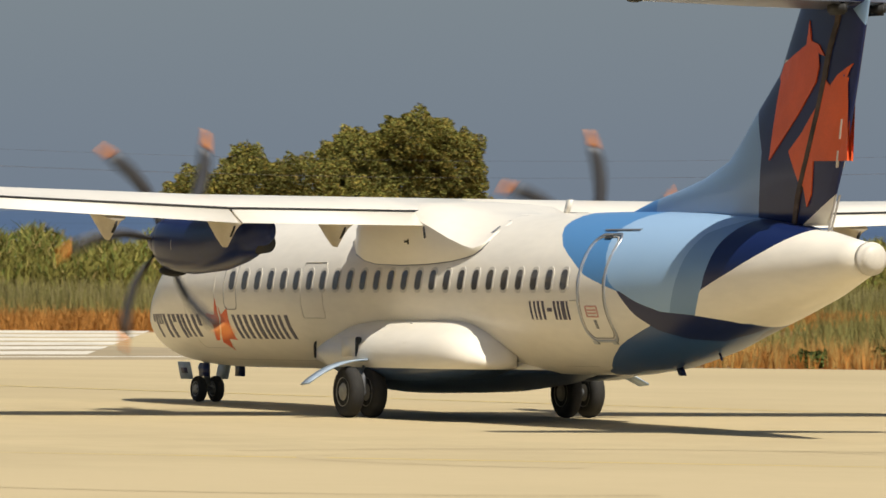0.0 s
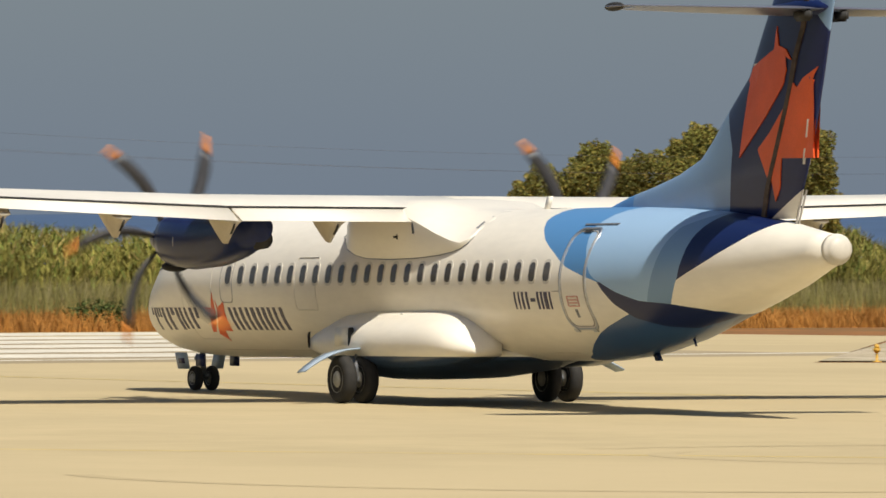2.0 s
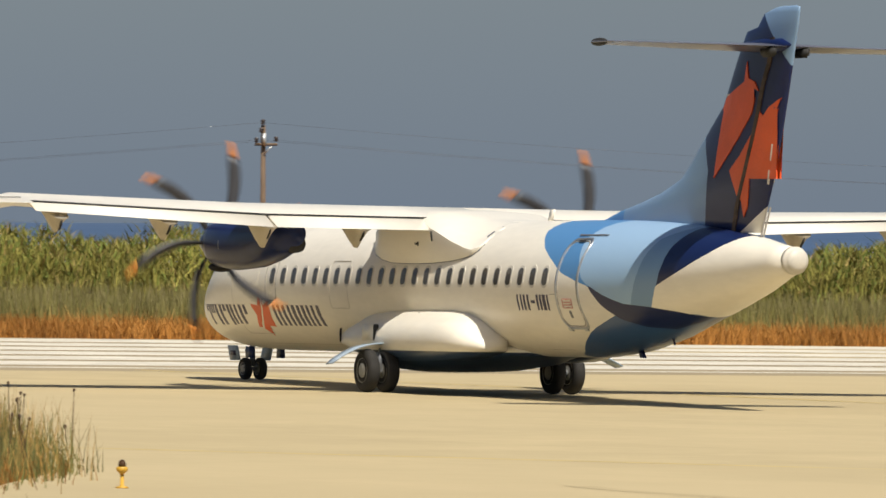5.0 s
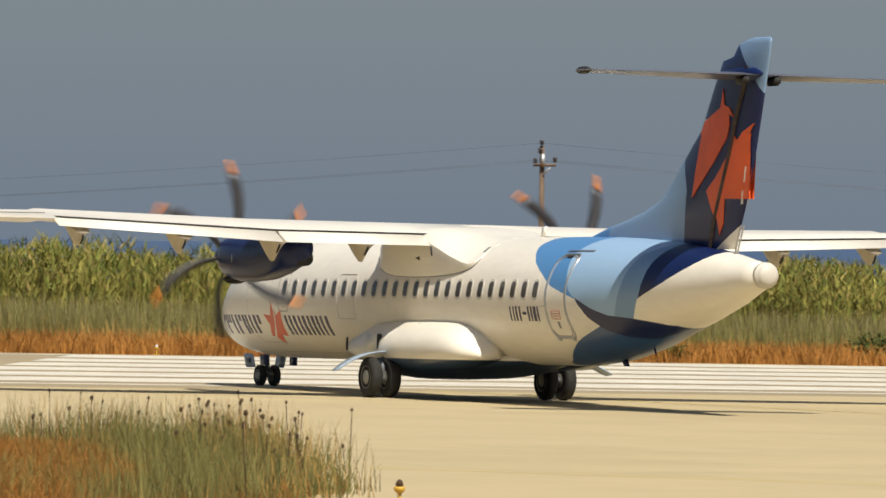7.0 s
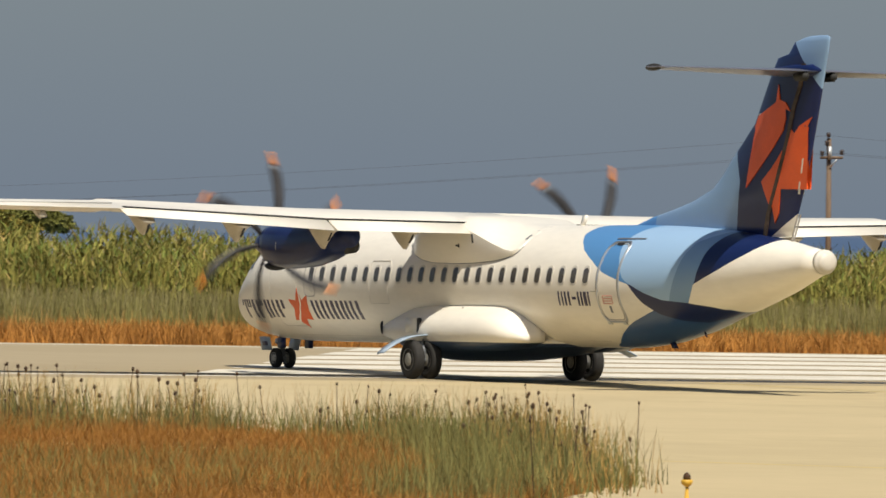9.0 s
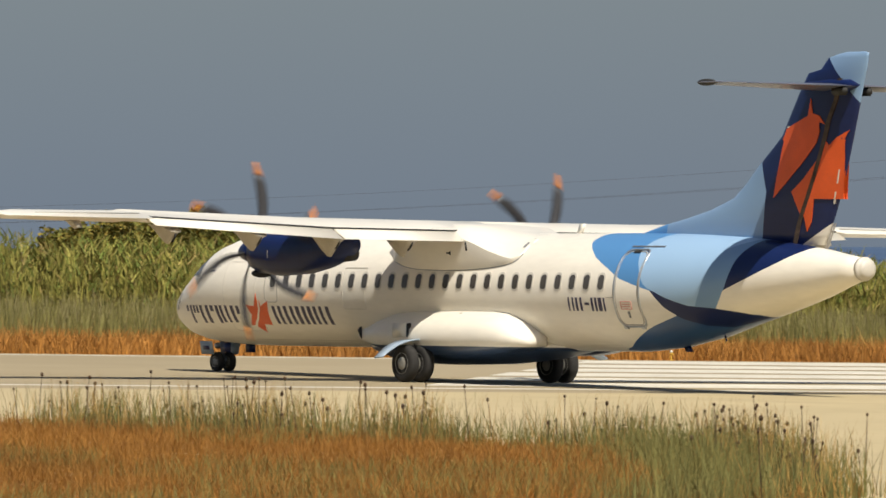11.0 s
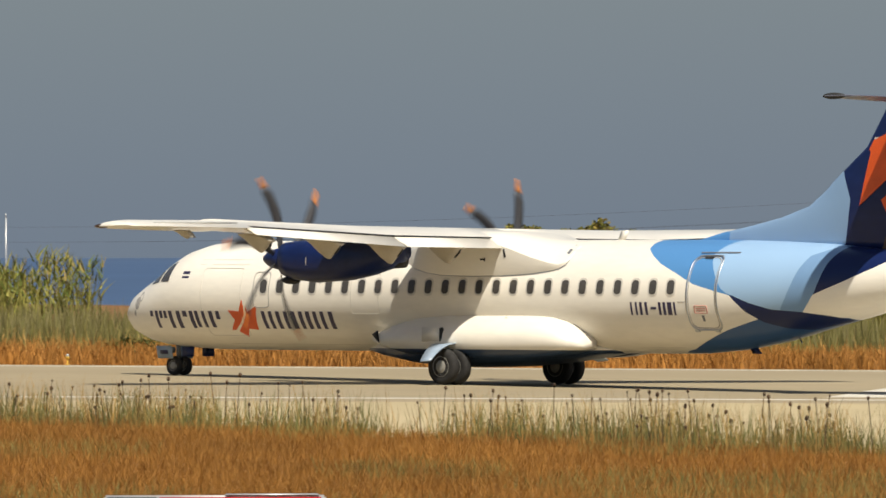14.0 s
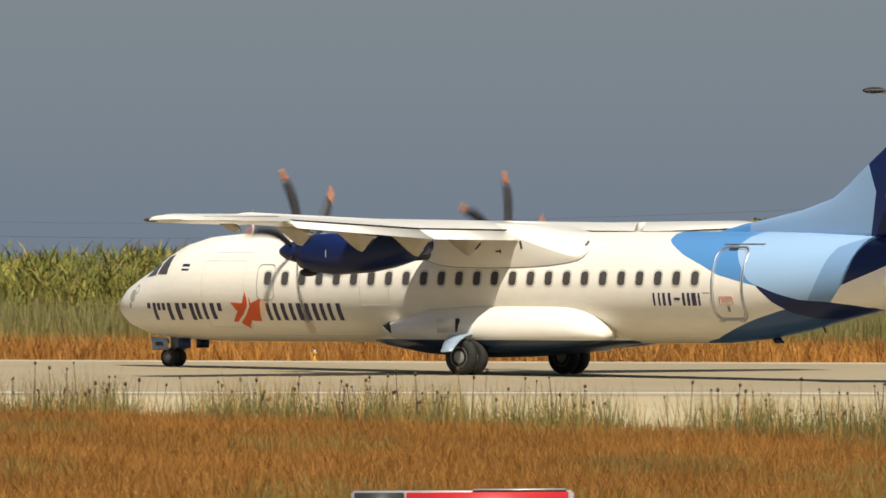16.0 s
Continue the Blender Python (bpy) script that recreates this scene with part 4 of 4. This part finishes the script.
# ---- fin and tailplane ----
FIN = [(3.25, -5.0, -12.45, 0.10), (3.5, -5.85, -12.58, 0.12), (3.68, -6.6, -12.66, 0.14), (3.84, -7.5, -12.74, 0.15), (4.02, -8.35, -12.82, 0.16), (4.28, -9.18, -12.92, 0.17), (4.6, -9.62, -13.05, 0.17), (4.91, -9.97, -13.15, 0.17),
       (5.62, -10.86, -13.36, 0.16), (6.54, -11.44, -13.62, 0.14), (6.98, -11.76, -13.74, 0.13), (7.06, -12.2, -13.77, 0.12), (7.3, -12.45, -13.81, 0.10), (7.39, -12.85, -13.82, 0.06), (7.42, -13.1, -13.7, 0.02)]


def fin_half(x, z):
    a, b, t = fin_row(z)
    q = max(0.02, min(0.98, (a - x) / (a - b)))
    return t * 1.55 * (q ** 0.5) * (1 - q) ** 0.55 + 0.012


def fin_row(z):
    for p, q in zip(FIN, FIN[1:]):
        if p[0] <= z <= q[0]:
            k = (z - p[0]) / (q[0] - p[0])
            return tuple(p[i] + (q[i] - p[i]) * k for i in (1, 2, 3))
    return FIN[-1][1:] if z > FIN[-1][0] else FIN[0][1:]


rr = []
for z, a, b, t in FIN:
    pts = []
    n = 14
    for i in range(n + 1):
        q = (1 - math.cos(math.pi * i / n)) / 2
        pts.append((a - (a - b) * q, t * 1.55 * (q ** 0.5) * (1 - q) ** 0.55 + 0.006, z))
    rr.append(pts + [(x, -y, z2) for x, y, z2 in pts[-2:0:-1]])
fin = part("fin", loft(rr), M_FIN, plane, "dark navy fin with pale blue root and orange star")


def fy(x, z):
    return fin_half(x, z)


HINGE = [(-12.98, 6.85), (-12.86, 6.38), (-12.62, 5.93), (-12.48, 5.5), (-12.25, 4.95), (-11.94, 4.3), (-11.61, 3.72), (-11.4, 3.18)]
for s in (1, -1):
    for poly in ([(-11.98, 6.43), (-12.06, 6.11), (-12.31, 6.05), (-12.49, 5.86), (-12.35, 5.9), (-12.25, 5.98), (-12.32, 5.71), (-12.22, 5.46), (-11.68, 4.98), (-10.75, 4.28), (-11.0, 4.84), (-11.17, 5.39), (-10.99, 5.56), (-11.11, 5.78), (-11.85, 5.77)],
                 [(-13.27, 5.73), (-13.14, 5.62), (-12.94, 5.56), (-13.14, 5.52), (-12.97, 5.1), (-12.81, 4.71), (-13.06, 4.36), (-13.08, 4.24), (-12.12, 4.25), (-12.01, 3.74), (-11.85, 3.54), (-11.79, 3.85), (-11.64, 3.94), (-11.38, 4.41), (-11.78, 4.68), (-12.28, 5.12), (-12.49, 5.52), (-12.65, 5.4), (-12.85, 5.56)]):
        skin("star_emblem", [(x, z) for x, z in poly], M_ORANGE, fin, s, 0.014, "orange star emblem", fy)
    skin("rudder_hinge", [(x + 0.07, z) for x, z in HINGE] + [(x - 0.06, z) for x, z in HINGE[::-1]], M_HINGE, fin, s, 0.02, "dark weathered rudder hinge line", fy)
    for (xa, za), (xb, zb) in (((-12.97, 4.88), (-12.90, 4.58)), ((-12.84, 4.40), (-12.78, 4.14))):
        skin("static_line", [(xa, za), (xa + 0.035, za), (xb + 0.035, zb), (xb, zb)], M_RIMW, fin, s, 0.02, "", fy)
    skin("fin_light_strip", [(-11.12, 5.80), (-11.8, 5.79), (-11.8, 5.83), (-11.14, 5.84)], M_RIMW, fin, s, 0.012, "", fy)
    skin("rudder_seam", [(-12.42, 3.1), (-12.44, 3.1), (-12.72, 3.72), (-12.70, 3.72)], M_SEAM, fin, s, 0.01, "", fy)
    part("rudder_lug", box(0.05, 0.1, 0.05, (-13.04, s * 0.05, 5.55), 0.01), M_NAVY, fin)
    st = [(0.0, -11.95, -13.5, 6.67, 0.11), (1.6, -12.1, -13.42, 6.67, 0.10), (3.4, -12.34, -13.3, 6.67, 0.09), (3.62, -12.5, -13.2, 6.67, 0.05)]
    tp = part("tailplane", loft([airfoil(a, b, s * y, z, th, camber=0.0) for y, a, b, z, th in st]), M_TILE, plane, "slender horizontal tailplane, dark grey-blue for its shaded underside")
    part("tip_horn", blob((-12.72, s * 3.55, 6.67), (0.32, 0.07, 0.075)), M_BLACK, tp)
    part("hinge_fairing", box(0.5, 0.12, 0.2, (-13.25, s * 0.34, 6.57), 0.04), M_BLACK, tp)
part("fin_fairing", loft([[(x, w * math.sin(t), 6.70 + h * math.cos(t)) for t in (2 * math.pi * i / 16 for i in range(16))] for x, w, h in ((-11.6, 0.02, 0.02), (-11.85, 0.13, 0.12), (-12.6, 0.2, 0.16), (-13.3, 0.17, 0.14), (-13.6, 0.03, 0.03))]), M_NAVY, fin)

# ---- belly, pods, undercarriage ----
rr = []
for x, w, zt, zb in ((4.3, 0.25, 1.0, 0.88), (3.5, 0.75, 1.1, 0.74), (2.2, 1.4, 1.3, 0.57), (0.9, 1.6, 1.45, 0.49), (-0.4, 1.62, 1.45, 0.52), (-1.6, 1.55, 1.4, 0.62), (-2.8, 1.15, 1.2, 0.77), (-3.4, 0.75, 1.1, 0.84), (-4.0, 0.25, 1.0, 0.89)):
    rr.append([(x, w * math.copysign(abs(math.sin(t)) ** 0.7, math.sin(t)), (zt + zb) / 2 + (zt - zb) / 2 * math.copysign(abs(math.cos(t)) ** 0.7, math.cos(t))) for t in (2 * math.pi * i / 32 for i in range(32))])
part("belly_fairing", loft(rr), M_BELLY, plane, "white belly fairing with blue underside")
WHEELS = []


def wheel(x, y, r, w, parent):
    prof = [(-w / 2 + 0.02, r * 0.55), (-w / 2, r * 0.72), (-w * 0.47, r * 0.86), (-w * 0.34, r * 0.97), (-w * 0.15, r), (0, r), (w * 0.15, r), (w * 0.34, r * 0.97), (w * 0.47, r * 0.86), (w / 2, r * 0.72), (w / 2 - 0.02, r * 0.55)]
    hub = new("wheel", mesh_of("tyre_body", lathe(prof, 32), M_TYRE))
    hub.parent = parent
    hub.location = (x, y, r)
    k = part("rim", lathe([(-w * 0.5, r * 0.12), (-w * 0.5, r * 0.3), (-w * 0.40, r * 0.36), (-w * 0.36, r * 0.5), (-w * 0.47, r * 0.57), (w * 0.47, r * 0.57), (w * 0.36, r * 0.5), (w * 0.40, r * 0.36), (w * 0.5, r * 0.3), (w * 0.5, r * 0.12)], 24), M_RIM, hub, "dusty grey metal rim")
    for i in range(6):
        a = i * math.pi / 3
        part("bolt", rod((0.42 * r * math.cos(a), -w * 0.46, 0.42 * r * math.sin(a)), (0.42 * r * math.cos(a), w * 0.46, 0.42 * r * math.sin(a)), 0.03 * r / 0.43, None, 6), M_BLACK, hub)
    WHEELS.append((hub, Vector((x, y, r)), r))


for s in (1, -1):
    rr = []
    for x, yo, zt, zb in ((3.08, 1.42, 1.27, 1.17), (2.98, 1.52, 1.34, 1.06), (2.75, 1.62, 1.42, 0.98), (2.42, 1.70, 1.53, 0.92), (1.74, 1.84, 1.69, 0.82), (0.8, 1.93, 1.75, 0.74), (-0.9, 1.98, 1.765, 0.72), (-2.1, 1.98, 1.76, 0.75), (-2.6, 1.95, 1.72, 0.79), (-2.95, 1.90, 1.62, 0.84), (-3.15, 1.83, 1.53, 0.88), (-3.32, 1.72, 1.40, 0.91), (-3.45, 1.57, 1.28, 0.94), (-3.55, 1.42, 1.15, 0.96)):
        zc, k = zb + (zt - zb) * 0.55, (yo - 0.9) / 1.08
        half = [(0.9, zt), (0.9 + 0.36 * k, zt - 0.01), (0.9 + 0.62 * k, zt * 0.80 + zc * 0.20), (0.9 + 0.92 * k, zt * 0.36 + zc * 0.64), (0.9 + 1.05 * k, zc), (0.9 + 1.08 * k, zc * 0.7 + zb * 0.3), (0.9 + 1.05 * k, zc * 0.3 + zb * 0.7), (0.9 + 0.8 * k, zb), (0.9, zb)]
        rr.append([(x, s * y, z) for y, z in half])
    pod = part("gear_pod", loft(rr), M_BELLY, plane, "bulged white undercarriage pod with blue underside")
    part("inlet", loft([[(x, s * y, z) for x, y, z in q] for q in (((2.98, 1.50, 1.27), (2.72, 1.60, 1.36), (2.62, 1.66, 1.06)), ((2.99, 1.535, 1.265), (2.73, 1.645, 1.34), (2.63, 1.69, 1.08)))]), M_BLACK, pod, "dark air inlet")
    part("gear_bay", box(0.075, 0.1, 0.34, (0.43, s * 1.90, 1.27), 0.015), M_BLACK, pod, "open dark gear bay")
    part("bay_panel", box(0.56, 0.05, 0.34, (0.75, s * 1.915, 1.27), 0.015), M_WHITE, pod)
    part("fuel_cap", box(0.06, 0.02, 0.012, (-1.6, s * 1.90, 1.68), 0.0), M_BLACK, pod)
    part("leg", rod((0.25, s * 1.75, 1.05), (0.0, s * 2.05, 0.43), 0.09), M_STRUT, plane)
    part("axle", rod((0, s * 1.75, 0.43), (0, s * 2.35, 0.43), 0.07), M_STRUT, plane)
    part("drag_strut", rod((0.75, s * 1.7, 0.95), (0.05, s * 2.05, 0.5), 0.04), M_METAL, plane)
    rr = []
    for i in range(9):
        t = i / 8
        y, z = 1.72 + 1.48 * t, 1.07 + 0.05 * math.sin(t * 2.4) - 0.42 * t ** 2.0
        w0, w1 = 0.0 - 0.40 * t, 0.72 - 0.78 * t
        rr.append([(w0, s * y, z), (w1, s * y, z - 0.03), (w1, s * y, z - 0.06), (w0, s * y, z - 0.03)])
    part("gear_door", loft(rr), M_DOORBLUE, plane, "curved pale blue-grey gear door, open")
    for y in (1.84, 2.27):
        wheel(0, s * y, 0.43, 0.25, plane)
    wheel(10.77, s * 0.17, 0.235, 0.17, plane)
    part("nose_gear_door", box(0.52, 0.03, 0.32, (10.93, s * 0.38, 0.78), 0.01, pose(0, 0, 0, s * -12, 0, 0)), M_DOORBLUE, plane, "pale blue nose gear door with a small plain mark")
    part("mark", box(0.26, 0.012, 0.10, (10.93, s * 0.40, 0.78), 0.0, pose(0, 0, 0, s * -12, 0, 0)), M_INK, plane)
    part("rear_nose_door", box(0.4, 0.03, 0.24, (10.15, s * 0.36, 0.80), 0.01), M_NAVY, plane)
part("nose_leg", rod((10.85, 0, 1.0), (10.77, 0, 0.3), 0.06), M_STRUT, plane)
part("nose_axle", rod((10.77, -0.2, 0.235), (10.77, 0.2, 0.235), 0.04), M_STRUT, plane)
part("taxi_lamp", rod((10.98, 0, 0.62), (11.06, 0, 0.62), 0.08, 0.07), M_METAL, plane)

# ---- propellers ----
PROPS = []
for s in (1, -1):
    prop = new("propeller")
    prop.parent = plane
    prop["label"] = "six-bladed propeller with orange blade tips"
    prop.location = (3.62, s * 4.06, 3.04)
    part("spinner", loft([[(x, r * math.sin(t), r * math.cos(t)) for t in (2 * math.pi * i / 20 for i in range(20))] for x, r in ((-0.22, 0.27), (0.05, 0.26), (0.3, 0.2), (0.48, 0.1), (0.54, 0.02))]), M_NAVY, prop)
    for i in range(6):
        a = i * math.pi / 3
        q = Matrix.Rotation(a, 3, "X")

        def seg(r0, r1, k):
            rr = []
            for j in range(k + 1):
                r = r0 + (r1 - r0) * j / k
                f = r / 1.965
                c = 0.08 + 0.22 * math.sin(min(1, f * 1.25) * 1.7) * (1 if f < 0.8 else max(0.0, 1 - 5 * (f - 0.8)))
                tw = radians(64 - 46 * f)
                sweep = 1.25 * max(0, f - 0.32) ** 1.7
                pts = []
                for px, pt in ((0.5, 0), (0.2, 0.06), (-0.2, 0.05), (-0.5, 0), (-0.2, -0.04), (0.2, -0.05)):
                    cx, tx = px * c, pt * c * 1.6
                    v = Vector((tx * math.cos(tw) + cx * math.sin(tw) * 0.6, cx * math.cos(tw) * 1.0 - tx * math.sin(tw) + sweep, r))
                    pts.append(q @ v)
                rr.append(pts)
            return loft(rr)
        b = part("blade", seg(0.2, 1.70, 12), M_BLADE, prop)
        part("blade_tip", seg(1.70, 1.965, 4), M_TIP, b, "orange painted blade tip")
    PROPS.append((prop, Vector(prop.location), s))


# the airframe stands a little nose-down on its wheels
STANCE = Matrix.Translation((-7, 0, 2.39)) @ Matrix.Rotation(0.0112, 4, "Y") @ Matrix.Translation((7, 0, -2.4))
for ob in plane.children:
    if ob.name.split(".")[0] not in ("wheel", "leg", "axle", "drag_strut", "nose_leg", "nose_axle", "taxi_lamp", "propeller"):
        ob.matrix_basis = STANCE


# ---- what moves ----
def place(x, y, heading):
    a = radians(heading)
    f = Vector((-math.sin(a), math.cos(a), 0))
    f.z = SX * f.x + SY * f.y + 0.0002
    up = Vector((-SX, -SY, 1)).normalized()
    left = up.cross(f).normalized()
    f.normalize()
    up = f.cross(left)
    m = Matrix((f, left, up)).transposed().to_4x4()
    m.translation = (x, y, gz(x, y) + 0.023)
    return m


TIP_LEAD = 15.0
PHASE = {1: [(0, -25), (0.5, 2), (1, -28), (1.5, -1), (2, -26), (2.5, 8), (3, -14), (3.5, 25), (4, -3), (6.5, -27), (7, -2), (7.5, 27), (8, -8), (8.5, 28), (9, -3), (11.5, -4), (12, -2), (12.5, 2), (13, 6), (13.5, 16), (14, 19), (14.5, 23), (15, 21), (15.5, 21), (16, 15)],
         -1: [(0, -4), (0.5, 17), (1, -29), (1.5, -10), (2, 23), (2.5, -6), (3, -28), (3.5, 4), (4, -18), (6.5, 9), (7, -21), (7.5, 6), (8, -21), (8.5, 4), (9, -23), (11.5, -20), (12.5, -19), (16, -7)]}


def motions():
    walk(plane, [(r[0], place(r[4], r[5], r[6])) for r in ROWS])
    ts = [r[0] for r in ROWS]
    way = [0.0]
    for p, q in zip(ROWS, ROWS[1:]):
        way.append(way[-1] + math.hypot(q[4] - p[4], q[5] - p[5]))
    for hub, at, r in WHEELS:
        n = 160 if r > 0.3 else 320
        rows = []
        for i in range(n + 1):
            t = 16 * i / n
            rows.append((t, Matrix.Translation(at) @ Matrix.Rotation(float(np.interp(t, ts, way)) / r, 4, "Y")))
        walk(hub, rows)
    # the blades' angle at these seconds, within the sixty degrees from blade to blade
    for prop, at, s in PROPS:
        seen, turned = PHASE[s], [PHASE[s][0][1]]
        for (t0, a0), (t1, a1) in zip(seen, seen[1:]):
            turned.append(turned[-1] + (a1 - a0 + 30) % 60 - 30)
        rows = []
        for i in range(161):
            t = i / 10
            a = float(np.interp(t, [q[0] for q in seen], turned)) - TIP_LEAD
            rows.append((t, STANCE @ Matrix.Translation(at) @ Matrix.Rotation(-radians(60 * i + a), 4, "X")))
        walk(prop, rows)


motions()
